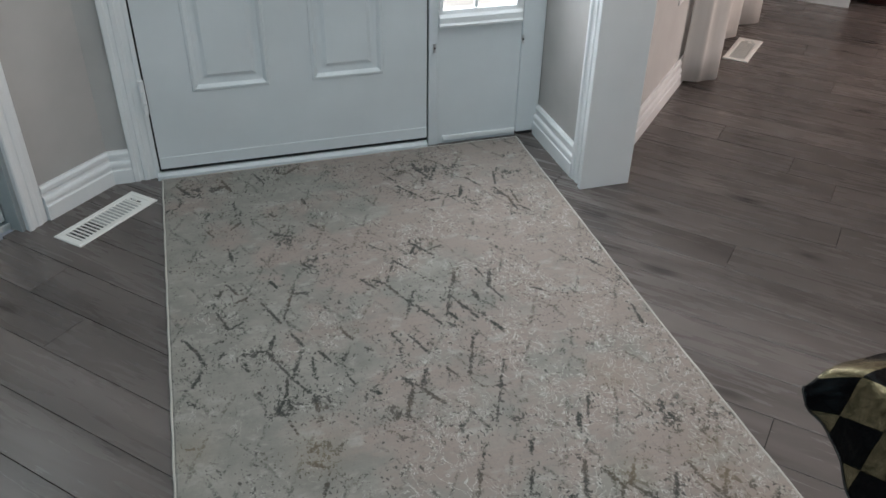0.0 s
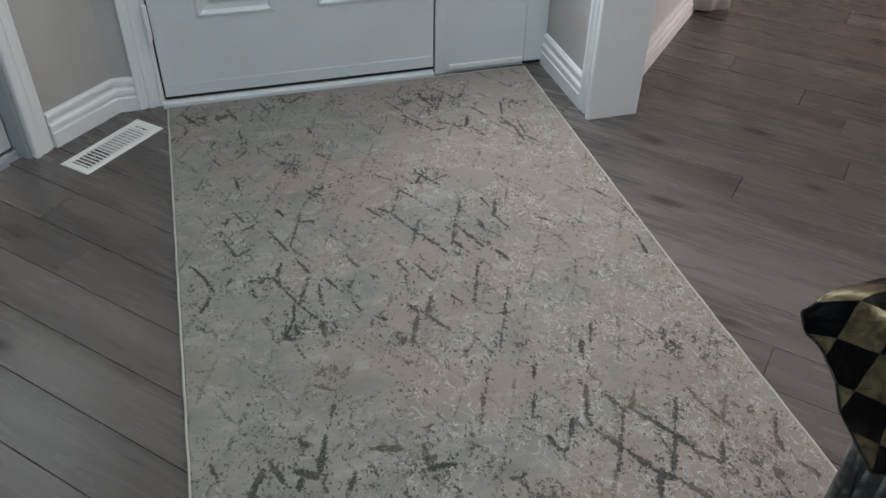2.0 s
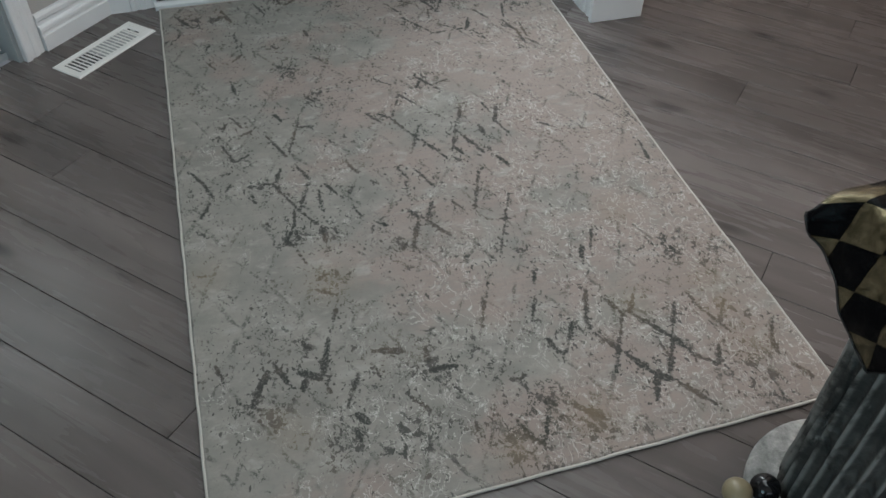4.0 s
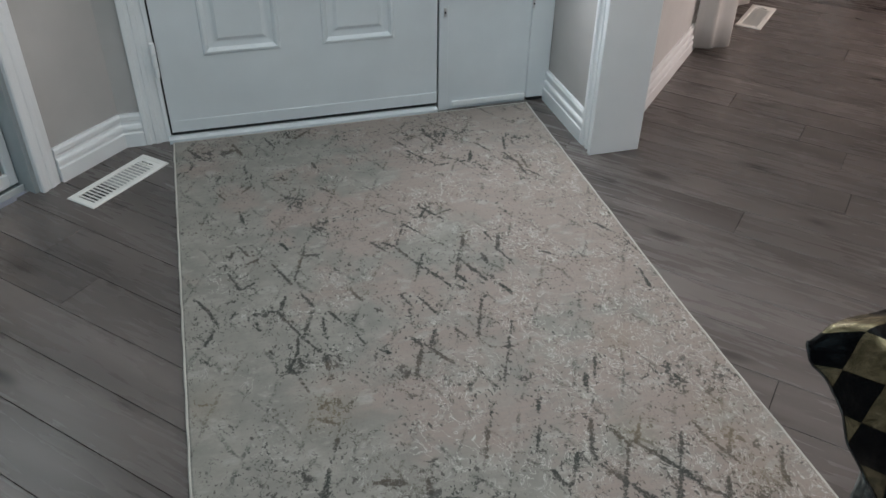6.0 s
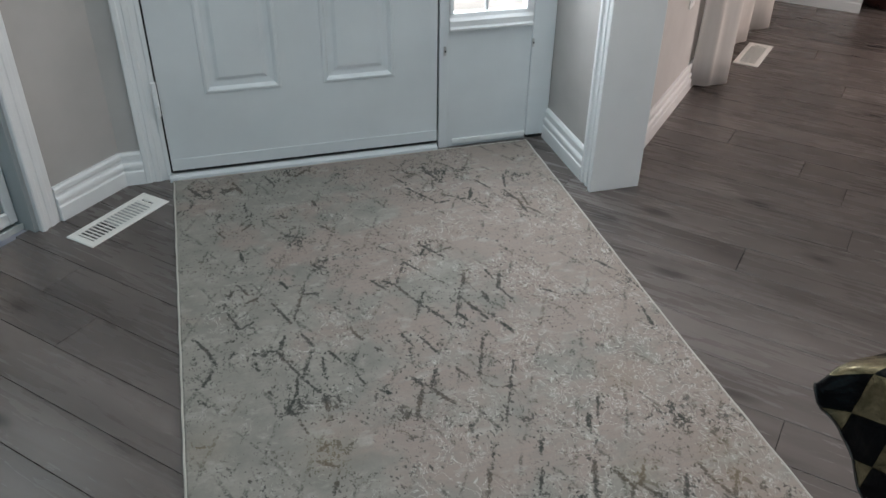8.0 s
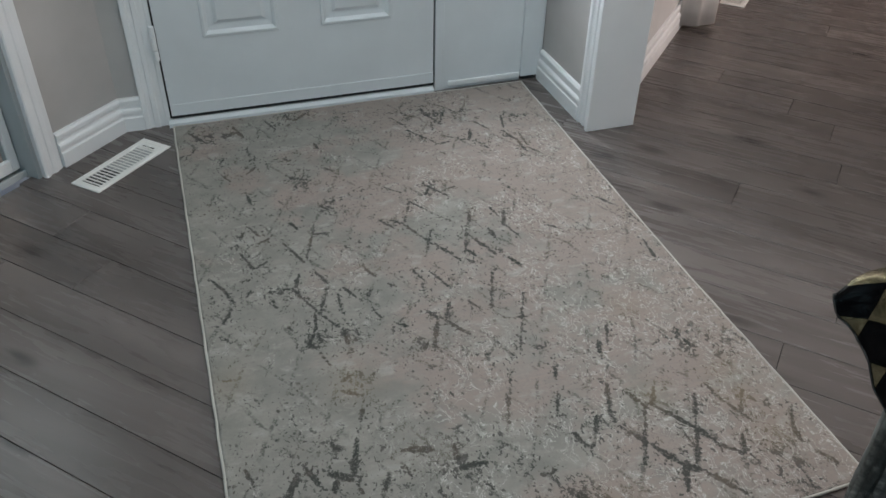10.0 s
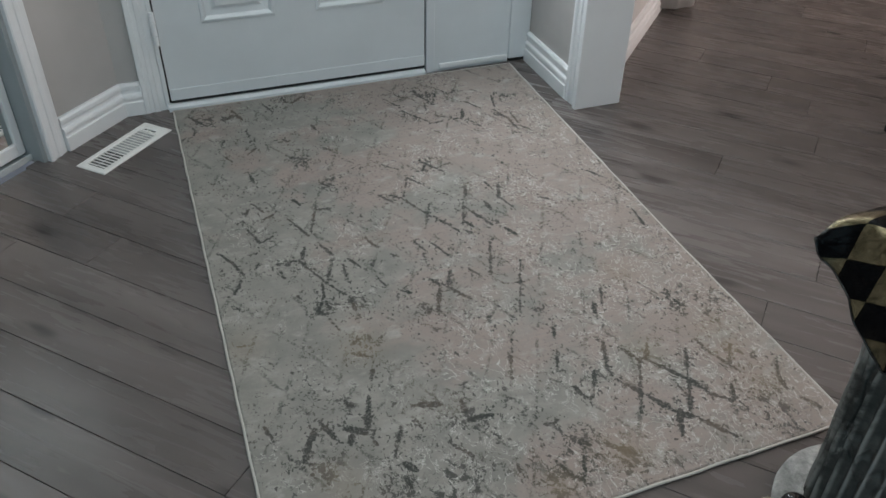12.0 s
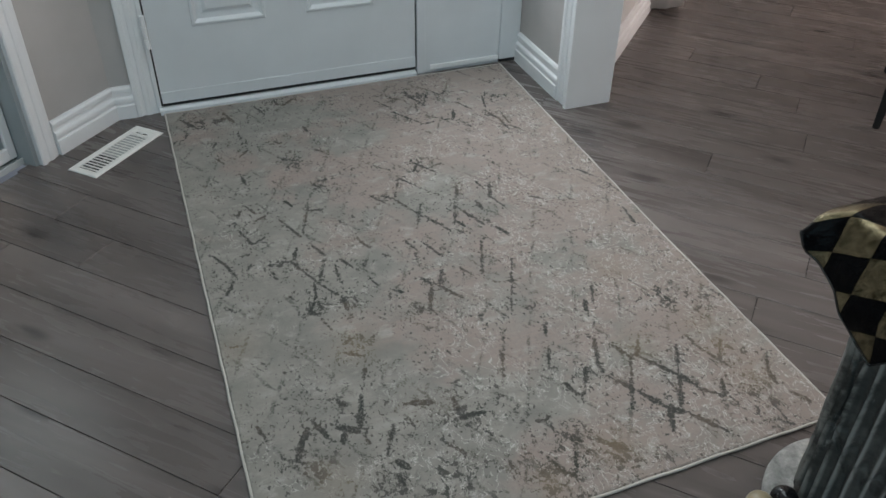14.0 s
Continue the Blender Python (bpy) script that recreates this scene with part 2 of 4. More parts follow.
SMALL = ((159, -643, 183, -697, 4), (107, -730, 126, -714, 5), (115, -878, 135, -878, 5), (115, -946, 129, -924, 6), (170, -958, 180, -1003, 6),
    (333, -991, 328, -1067, 4), (399, -1066, 414, -1117, 4), (398, -1029, 412, -1006, 4), (465, -995, 481, -1013, 5), (543, -1030, 538, -1069, 4),
    (475, -1251, 494, -1225, 6), (449, -1148, 463, -1160, 7), (345, -1129, 347, -1166, 6), (256, -1111, 228, -1157, 6), (225, -1158, 248, -1166, 8),
    (44, -1067, 58, -1090, 6), (248, -1183, 264, -1233, 5), (197, -1079, 202, -1096, 5), (511, -714, 540, -765, 5), (694, -843, 709, -875, 5))
STROKES = (SMALL, FAR_LEFT, FAR_RIGHT, LEFT, MIDDLE, RIGHT, NEAR_LEFT, NEAR_MIDDLE, NEAR_RIGHT)


def make_rug_pile():
    m = material("distressed rug pile", (0.4, 0.39, 0.37), 0.95, spec=0.15)
    k = Nodes(m)
    p = k.coords()

    def woven(name):
        return k.add("ShaderNodeAttribute", attribute_name=name).outputs["Fac"]

    def at(scale, shift, stretch=(1, 1, 1), detail=4, rough=0.6, distort=0.0):
        return k.noise(k.mapped(p, stretch, (*shift, 0)), scale, detail, rough, distort)

    mark, clot, tan = woven("mark"), woven("clot"), woven("tan")
    sep = k.add("ShaderNodeSeparateXYZ")
    k.link(p, sep.inputs[0])
    px, py = sep.outputs[0], sep.outputs[1]

    # strokes of the lattice, frayed at their edges and worn through
    fray = k.math("MULTIPLY_ADD", at(120, (3, 1), detail=4, rough=0.7), 22.0, -11.0)
    fray2 = k.math("MULTIPLY_ADD", at(30, (7, 2), detail=3), 17.0, -8.6)
    stroke = k.step(k.math("ADD", mark, k.math("ADD", fray, fray2)), -1.5, 2.2)
    worn = k.step(at(210, (5, 9), (1, 0.8, 1), 3, 0.65), 0.36, 0.50)
    stroke = k.math("MULTIPLY", stroke, k.math("MULTIPLY_ADD", worn, 0.48, 0.48))
    # the faint rest of the net
    wx = k.math("MULTIPLY_ADD", at(9, (1, 6), detail=3), 0.05, px)

    def lines(slope, start):
        v = k.math("DIVIDE", k.math("SUBTRACT", k.math("MULTIPLY_ADD", py, slope, wx), start), 0.12)
        return k.math("SUBTRACT", 0.5, k.math("ABSOLUTE", k.math("SUBTRACT", k.math("FRACT", v), 0.5)))

    net = k.math("MAXIMUM", k.step(lines(-0.5, 1.782), 0.06, 0.02), k.step(lines(0.53, -0.005), 0.06, 0.02))
    net = k.math("MULTIPLY", net, k.step(at(15, (2, 8), rough=0.65), 0.45, 0.58))
    net = k.math("MULTIPLY", net, k.step(at(170, (6, 3), detail=3, rough=0.7), 0.44, 0.52))
    # flecks in two sizes, thickest beside the strokes and in clots
    near = k.step(mark, -26.0, 1.0)
    drift = at(8, (5, 5))
    thick = k.math("MULTIPLY_ADD", near, 0.035, k.math("MULTIPLY", clot, 0.035))
    fine = k.step(k.math("ADD", thick, at(110, (2, 7), (1, 0.72, 1), 2, 0.55, 0.4)), 0.630, 0.656)
    coarse = k.step(k.math("MULTIPLY_ADD", clot, 0.070, at(60, (4, 1), (1, 0.7, 1), 5, 0.72, 0.25)), 0.590, 0.612)
    fine = k.math("MULTIPLY", fine, k.step(k.math("MULTIPLY_ADD", near, 0.10, drift), 0.42, 0.54))
    coarse = k.math("MULTIPLY", coarse, k.step(k.math("MULTIPLY_ADD", clot, 0.20, drift), 0.52, 0.60))
    # broken curls of dark thread
    twist = k.step(k.math("ABSOLUTE", k.math("SUBTRACT", at(23, (6, 6), (1, 0.85, 1), 4, 0.62, 0.7), 0.5)), 0.026, 0.010)
    twist = k.math("MULTIPLY", twist, k.step(k.math("MULTIPLY_ADD", clot, 0.10, at(17, (9, 1), detail=4, rough=0.65)), 0.545, 0.60))
    twist = k.math("MULTIPLY", twist, k.step(at(120, (1, 8), (1, 0.8, 1), 3, 0.7), 0.45, 0.53))
    fleck = k.math("MAXIMUM", k.math("MAXIMUM", fine, coarse), k.math("MULTIPLY", twist, 0.9))
    # ground colour: grey drifts, blush patches, pale weft streaks and pale curled threads
    cloud = at(9.0, (1, 3), (0.9, 1.2, 1), 6, 0.66)
    # blush patches gain towards the right, colouring in the warmer light there
    warm = k.math("MULTIPLY_ADD", py, 0.05, k.math("MULTIPLY_ADD", px, 0.26, k.math("ADD", at(3.0, (12, 3)), -0.085)))
    streak = k.noise(k.mapped(p, (6, 130, 1)), 1.0, 4, 0.65)
    base = k.ramp(cloud, (0.30, (0.194, 0.190, 0.172)), (0.46, (0.239, 0.231, 0.209)), (0.58, (0.268, 0.256, 0.232)), (0.74, (0.342, 0.326, 0.296)))
    base = k.mix(k.math("MULTIPLY", k.step(warm, 0.44, 0.58), 0.80), base, (0.298, 0.242, 0.217))
    base = k.mix(k.math("MULTIPLY", k.step(at(17, (6, 1), (0.8, 1.4, 1), 5, 0.65), 0.54, 0.68), 0.55), base, (0.385, 0.368, 0.336))
    base = k.mix(k.math("MULTIPLY", k.step(at(15, (7, 2), (0.8, 1.4, 1), 5, 0.68), 0.52, 0.66), 0.42), base, (0.205, 0.196, 0.182))
    base = k.mix(k.math("MULTIPLY", k.step(streak, 0.42, 0.66), 0.26), base, (0.225, 0.216, 0.202))
    base = k.mix(k.math("MULTIPLY", k.step(at(90, (9, 9), detail=4, rough=0.7), 0.53, 0.64), 0.30), base, (0.20, 0.190, 0.176))
    curl = k.step(k.math("ABSOLUTE", k.math("SUBTRACT", at(34, (8, 4), (1, 0.7, 1), 4, 0.6, 0.9), 0.5)), 0.016, 0.004)
    bare = k.step(k.math("MULTIPLY_ADD", px, 0.13, k.math("MULTIPLY_ADD", py, -0.09, at(5, (3, 9)))), 0.64, 0.76)
    base = k.mix(k.math("MULTIPLY", k.math("MULTIPLY", curl, bare), 0.75), base, (0.52, 0.50, 0.465))
    ink = k.ramp(at(7, (0, 0), detail=3), (0.36, (0.036, 0.042, 0.038)), (0.52, (0.058, 0.057, 0.053)), (0.68, (0.108, 0.090, 0.072)))
    ink = k.mix(k.math("MULTIPLY", tan, 0.75), ink, (0.170, 0.132, 0.090))
    base = k.mix(k.math("MULTIPLY", tan, 0.25), base, (0.24, 0.195, 0.145))
    col = k.mix(k.math("MULTIPLY", net, 0.62), base, ink)
    col = k.mix(stroke, col, ink)
    col = k.mix(k.math("MULTIPLY", fleck, 0.82), col, ink)
    k.colour(col)
    pile = k.noise(p, 700, 2)
    cut = k.math("MAXIMUM", stroke, fleck)
    k.bump(k.math("ADD", k.math("MULTIPLY", pile, 0.6), k.math("ADD", k.math("MULTIPLY", k.math("ADD", streak, curl), 0.4), k.math("MULTIPLY", cut, -0.9))), 0.55, 0.0016)
    return m


def make_check():
    """Gold and black foil squares."""
    m = material("gold and black check", (0.3, 0.22, 0.08), 0.3, 0.0, 0.09)
    k = Nodes(m)
    uv = k.coords("UV")
    ch = k.add("ShaderNodeTexChecker")
    k.link(uv, ch.inputs["Vector"])
    ch.inputs["Scale"].default_value = 1.0
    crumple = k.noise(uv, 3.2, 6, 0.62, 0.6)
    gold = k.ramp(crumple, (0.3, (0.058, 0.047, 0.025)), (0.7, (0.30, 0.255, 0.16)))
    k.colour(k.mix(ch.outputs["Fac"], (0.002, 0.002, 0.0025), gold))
    k.link(k.math("MULTIPLY", ch.outputs["Fac"], 0.85), k.bsdf.inputs["Metallic"])
    k.rough(k.math("MULTIPLY_ADD", crumple, 0.2, 0.07))
    k.bump(k.math("ADD", crumple, k.math("MULTIPLY", k.noise(uv, 11, 4, 0.6, 0.4), 0.25)), 0.5, 0.005)
    return m


FLUTES = 28


def make_stone():
    m = material("dark weathered stone", (0.06, 0.06, 0.062), 0.7)
    k = Nodes(m)
    p = k.coords()
    a = k.noise(p, 14, 5, 0.65)
    b = k.noise(k.mapped(p, (1, 1, 0.35)), 55, 4, 0.6)
    col = k.ramp(a, (0.3, (0.030, 0.030, 0.028)), (0.52, (0.062, 0.061, 0.057)), (0.75, (0.130, 0.127, 0.118)))
    col = k.mix(k.step(b, 0.62, 0.78), col, (0.34, 0.335, 0.32))
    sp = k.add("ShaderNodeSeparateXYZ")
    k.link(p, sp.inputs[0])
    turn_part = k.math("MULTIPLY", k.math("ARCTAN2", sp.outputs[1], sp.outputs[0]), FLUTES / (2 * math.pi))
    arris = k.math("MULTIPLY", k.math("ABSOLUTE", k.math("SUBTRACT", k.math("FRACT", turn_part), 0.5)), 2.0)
    # flute ridges are coloured paler, broken up by noise
    tone_shift = k.math("MULTIPLY", k.step(arris, 0.62, 0.95), k.step(a, 0.34, 0.56))
    col = k.mix(k.math("MULTIPLY", tone_shift, 0.75), col, (0.36, 0.355, 0.335))
    vor = k.add("ShaderNodeTexVoronoi", feature="DISTANCE_TO_EDGE")
    k.link(k.mapped(p, (1, 1, 0.8)), vor.inputs["Vector"])
    vor.inputs["Scale"].default_value = 4.5
    crack = k.math("SUBTRACT", 1.0, k.step(vor.outputs["Distance"], 0.004, 0.03))
    k.colour(k.mix(k.math("MULTIPLY", crack, 0.25), col, (0.012, 0.012, 0.013)))
    pits = k.noise(p, 130, 4, 0.7)
    k.rough(k.math("MULTIPLY_ADD", pits, 0.5, 0.30))
    k.bump(k.math("SUBTRACT", k.math("ADD", k.math("ADD", a, k.math("MULTIPLY", b, 0.6)), k.math("MULTIPLY", pits, 0.35)), k.math("MULTIPLY", crack, 0.8)), 0.75, 0.006)
    return m


def make_pale_stone():
    m = material("pale crusted plaster", (0.4, 0.4, 0.38), 0.8)
    k = Nodes(m)
    p = k.coords()
    a = k.noise(p, 30, 5, 0.7)
    k.colour(k.ramp(a, (0.3, (0.12, 0.124, 0.12)), (0.5, (0.25, 0.25, 0.24)), (0.7, (0.44, 0.43, 0.405))))
    k.bump(a, 0.8, 0.006)
    return m


def make_sheer():
    m = material("sheer white curtain", (0.78, 0.74, 0.70), 0.85)
    k = Nodes(m)
    k.bsdf.inputs["Transmission Weight"].default_value = 0.0
    p = k.coords()
    k.colour(k.ramp(k.noise(k.mapped(p, (30, 30, 2)), 1.0, 3), (0.3, (0.74, 0.71, 0.69)), (0.7, (0.84, 0.81, 0.79))))
    k.bump(k.noise(k.mapped(p, (900, 900, 900)), 1.0, 2), 0.2, 0.0006)
    tr = k.add("ShaderNodeBsdfTranslucent")
    tr.inputs[0].default_value = (0.80, 0.76, 0.73, 1)
    mixn = k.add("ShaderNodeMixShader")
    mixn.inputs[0].default_value = 0.35
    out = k.tree.nodes["Material Output"]
    k.link(k.bsdf.outputs[0], mixn.inputs[1])
    k.link(tr.outputs[0], mixn.inputs[2])
    k.link(mixn.outputs[0], out.inputs[0])
    return m


WOOD = make_floor_wood()
PILE = make_rug_pile()
CHECK = make_check()
STONE = make_stone()
PALE_STONE = make_pale_stone()
SHEER = make_sheer()
GOLD = painted("worn gold leaf", (0.34, 0.28, 0.17), 0.34, 45, 0.002, 0.3)
GLOSS_BLACK = material("gloss black", (0.008, 0.008, 0.009), 0.12)


# ---- helpers for meshes ----
def mesh_of(name, bm, mat, smooth=False):
    bmesh.ops.recalc_face_normals(bm, faces=bm.faces)
    me = bpy.data.meshes.new(name)
    bm.to_mesh(me)
    bm.free()
    me.materials.append(mat)
    if smooth:
        for f in me.polygons:
            f.use_smooth = True
    return me


def part(name, bm, mat, parent=None, label="", smooth=False):
    ob = new(name, mesh_of(name, bm, mat, smooth))
    if parent:
        ob.parent = parent
    if label:
        ob["label"] = label
    return ob


def thing(name, label, category, at=(0, 0, 0), group="", kind=""):
    ob = new(name)
    ob.location = at
    ob.empty_display_size = 0.05
    return tagged(ob, label, category, group, kind)


def add_box(bm, x0, x1, y0, y1, z0, z1, bevel=0.0, m=None):
    tmp = bmesh.new()
    bmesh.ops.create_cube(tmp, size=1)
    for v in tmp.verts:
        v.co = ((x0 + x1) / 2 + v.co.x * (x1 - x0), (y0 + y1) / 2 + v.co.y * (y1 - y0), (z0 + z1) / 2 + v.co.z * (z1 - z0))
    if bevel:
        bmesh.ops.bevel(tmp, geom=tmp.edges[:], offset=bevel, segments=2, affect="EDGES", profile=0.6)
    if m is not None:
        tmp.transform(m)
    me = bpy.data.meshes.new("tmp")
    tmp.to_mesh(me)
    tmp.free()
    bm.from_mesh(me)
    bpy.data.meshes.remove(me)
    return bm


def box(x0, x1, y0, y1, z0, z1, bevel=0.0, m=None):
    return add_box(bmesh.new(), x0, x1, y0, y1, z0, z1, bevel, m)


def prism(poly, origin, a, b, along, bm=None):
    """A polygon of (p, q) pairs, laid out along a and b from origin, extruded by the vector along."""
    bm = bm or bmesh.new()
    o, a, b, along = Vector(origin), Vector(a), Vector(b), Vector(along)
    lo = [bm.verts.new(o + a * p + b * q) for p, q in poly]
    hi = [bm.verts.new(v.co + along) for v in lo]
    bm.faces.new(lo)
    bm.faces.new(hi[::-1])
    for i in range(len(lo)):
        j = (i + 1) % len(lo)
        bm.faces.new((lo[i], lo[j], hi[j], hi[i]))
    return bm


def turned(profile, segments=48, at=(0, 0, 0)):
    """A body of revolution from (radius, height) pairs."""
    bm = bmesh.new()
    rings = []
    for r, z in profile:
        rings.append([bm.verts.new((at[0] + r * math.cos(2 * math.pi * i / segments), at[1] + r * math.sin(2 * math.pi * i / segments), at[2] + z)) for i in range(segments)])
    for lo, hi in zip(rings, rings[1:]):
        for i in range(segments):
            j = (i + 1) % segments
            bm.faces.new((lo[i], lo[j], hi[j], hi[i]))
    bm.faces.new(rings[0][::-1])
    bm.faces.new(rings[-1])
    return bm


def wall(name, p0, p1, thick, z1=2.45, openings=(), z0=-0.02, paint=WALL, label="greige painted wall"):
    """A wall whose room face runs from p0 to p1, with its thickness to the left of that way; openings as (from, to, sill, head)."""
    p0, p1 = Vector((*p0, 0)), Vector((*p1, 0))
    d = p1 - p0
    m = Matrix.Translation(p0) @ Matrix.Rotation(math.atan2(d.y, d.x), 4, "Z")
    bm, a = bmesh.new(), 0.0
    for o0, o1, sill, head in openings:
        add_box(bm, a, o0, 0, thick, z0, z1, 0, m)
        if sill > z0:
            add_box(bm, o0, o1, 0, thick, z0, sill, 0, m)
        if head < z1:
            add_box(bm, o0, o1, 0, thick, head, z1, 0, m)
        a = o1
    add_box(bm, a, d.length, 0, thick, z0, z1, 0, m)
    return tagged(part(name, bm, paint), label, "wall", kind="structure")


BASE = ((0, 0.0), (0.020, 0.0), (0.020, 0.0465), (0.0165, 0.0495), (0.0160, 0.0555), (0.0185, 0.0595), (0.0185, 0.0690), (0.0165, 0.0740), (0.0105, 0.0780), (0.0100, 0.0870), (0.0135, 0.0925), (0.0140, 0.1040), (0.0090, 0.1120), (0, 0.1120))
CASE = ((0.0, 0.0), (0.0, 0.016), (0.004, 0.019), (0.016, 0.019), (0.020, 0.014), (0.030, 0.013), (0.034, 0.016), (0.046, 0.016), (0.050, 0.012), (0.066, 0.010), (0.070, 0.007), (0.070, 0.0))


def baseboard(name, p0, p1, label="white moulded baseboard"):
    """A skirting from p0 to p1 with its face to the right of that way."""
    d = Vector((p1[0] - p0[0], p1[1] - p0[1], 0))
    n = Vector((d.y, -d.x, 0)).normalized()
    return tagged(part(name, prism(BASE, (*p0, 0), n, (0, 0, 1), d), TRIM), label, "baseboard", kind="structure")


# ---- large structure ----
U = Vector((1, 1, 0)) / R2       # along the window wall
V = Vector((1, -1, 0)) / R2      # into the room from the window wall


def uv(u, v, z=0.0):
    p = U * u + V * v
    return Vector((p.x, p.y, z))


WV = 1.757 / R2                  # the window wall's face
BAY0, BAY1 = (1.465 + 1.465 - 1.757) / R2, 4.45 / R2
LW0, LW1 = Vector((-0.150, 0.045, 0)), Vector((-2.45, -2.24, 0))
LD = (LW1 - LW0).normalized()
LN = Vector((-LD.y, LD.x, 0))    # out of the left wall into the entry
END_S = 2.466 / R2
room = [(-0.150, 0.045), (1.325, 0.045), (1.325, -0.38), (1.465, -0.38), (1.465, 1.465 - 1.757), tuple(uv(BAY1, WV).xy), tuple(uv(BAY1, END_S).xy),
        tuple(uv(BAY1 + 1.6, END_S).xy), (5.6, 2.2), (5.6, -6.0), (-2.45, -6.0), (-2.45, -2.24)]


def slab(name, z0, z1, mat, label):
    bm = bmesh.new()
    prism([(x, y) for x, y in room], (0, 0, z0), (1, 0, 0), (0, 1, 0), (0, 0, z1 - z0), bm)
    return tagged(part(name, bm, mat), label, name, kind="structure")


floor = slab("floor", -0.06, -0.010, DARK, "grey-brown laminate plank floor laid on the diagonal")
LAMP_HOLE = (0.20, 1.30, -2.50, -0.15)   # an unseen opening added in the ceiling over the entry for the fill lamp


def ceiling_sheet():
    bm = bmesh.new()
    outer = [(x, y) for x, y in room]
    x0, x1, y0, y1 = LAMP_HOLE
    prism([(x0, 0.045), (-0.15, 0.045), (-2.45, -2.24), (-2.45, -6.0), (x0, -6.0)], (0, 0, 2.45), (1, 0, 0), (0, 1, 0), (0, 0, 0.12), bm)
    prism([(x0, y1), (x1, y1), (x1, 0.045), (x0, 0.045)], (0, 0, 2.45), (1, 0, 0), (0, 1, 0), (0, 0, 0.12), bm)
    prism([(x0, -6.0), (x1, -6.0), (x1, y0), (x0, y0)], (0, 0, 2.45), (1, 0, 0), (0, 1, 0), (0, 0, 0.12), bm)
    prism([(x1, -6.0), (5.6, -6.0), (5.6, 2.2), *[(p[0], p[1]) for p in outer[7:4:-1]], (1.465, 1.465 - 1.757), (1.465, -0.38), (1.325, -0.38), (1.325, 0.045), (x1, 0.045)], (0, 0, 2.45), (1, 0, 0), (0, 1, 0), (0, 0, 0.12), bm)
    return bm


tagged(part("ceiling", ceiling_sheet(), CEILING), "plain white ceiling with an opening added for a fill lamp", "ceiling", kind="structure")

# opaque board above the added opening, to keep the sun out
roof = thing("ceiling_cover", "added board over the unseen ceiling opening", "window", (0.75, -1.325, 2.57), kind="structure")
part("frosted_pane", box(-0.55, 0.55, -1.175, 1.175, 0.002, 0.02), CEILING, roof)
wall("wall_entry_corner", (-0.150, 0.045), (-0.012, 0.045), 0.14)
header = part("wall_over_door", box(-0.012, 1.325, 0.045, 0.185, 2.10, 2.45), WALL)
tagged(header, "greige wall over the front door", "wall", kind="structure")
CL0, CL1 = 0.335, 1.60           # the closet opening along the left wall
wall("wall_left", tuple(LW1.xy), tuple(LW0.xy), 0.12, openings=(((LW1 - LW0).length - CL1, (LW1 - LW0).length - CL0, -0.02, 2.05),))
stub = part("wall_stub", box(1.325, 1.465, -0.38, 0.18, -0.02, 2.45), WALL)
tagged(stub, "greige stub wall beside the front door", "wall", kind="structure")
wall("wall_window", tuple(uv(BAY0, WV).xy), tuple(uv(BAY1, WV).xy), 0.14, openings=((0.80, 2.05, 0.55, 2.15),), paint=WALL_LIT, label="wall with brighter light put into its paint")
wall("wall_far", tuple(uv(BAY1, WV).xy), tuple(uv(BAY1, END_S).xy), 0.14, paint=WALL_LIT, label="wall with brighter light put into its paint")
wall("wall_far_return", tuple(uv(BAY1 + 0.14, END_S).xy), tuple(uv(BAY1 + 1.6, END_S).xy), 0.14, paint=WALL_LIT, label="wall with brighter light put into its paint")
wall("wall_hall", tuple(uv(BAY1 + 1.6, END_S).xy), (5.6, 2.2), 0.14)
# the opening here is made up for the right fill lamp
wall("wall_right", (5.6, 2.2), (5.6, -6.0), 0.14, openings=((2.1, 4.9, 0.45, 2.25),))
wall("wall_back", (5.6, -6.0), (-2.45, -6.0), 0.14, openings=((3.8, 6.6, 0.2, 2.2),))
# unseen opening, added to hold the left fill lamp
wall("wall_side", (-2.45, -6.0), (-2.45, -2.24), 0.14, openings=((1.0, 2.6, 0.7, 2.1),))
ground = part("ground", box(-60, 60, -60, 60, -0.40, -0.25), OUTSIDE)
tagged(ground, "pale paved ground outside", "ground", kind="structure")

# baseboards and casings
baseboard("baseboard_left", tuple((LW0 + LD * (CL0 - 0.074)).xy), tuple((LW0 + LD * 0.0).xy))
baseboard("baseboard_corner", (-0.150, 0.045), (-0.083, 0.045))
baseboard("baseboard_stub", (1.325, 0.025), (1.325, -0.312))
baseboard("baseboard_window_wall", tuple(uv(BAY0, WV).xy), tuple(uv(BAY1, WV).xy))
baseboard("baseboard_far", tuple(uv(BAY1, WV).xy), tuple(uv(BAY1, END_S + 0.018).xy))


def casing(name, origin, a, b, height, label, mirror=False):
    poly = [(0.070 - p, q) for p, q in CASE][::-1] if mirror else CASE
    return tagged(part(name, prism(poly, origin, a, b, (0, 0, height)), TRIM), label, "casing", kind="structure")


casing("trim_door_left", (-0.083, 0.045, 0), (1, 0, 0), (0, -1, 0), 2.14, "white moulded door casing")
casing("trim_stub_entry", (1.325, -0.312, 0), (0, -1, 0), (-1, 0, 0), 2.1, "white moulded casing on the stub wall")
casing("trim_stub_room", (1.465, -0.312, 0), (0, -1, 0), (1, 0, 0), 2.1, "white moulded casing on the stub wall")
jamb = part("trim_stub_end", box(1.302, 1.478, -0.402, -0.3825, 0, 2.1, 0.003), TRIM)
tagged(jamb, "white painted end of the stub wall", "trim", kind="structure")
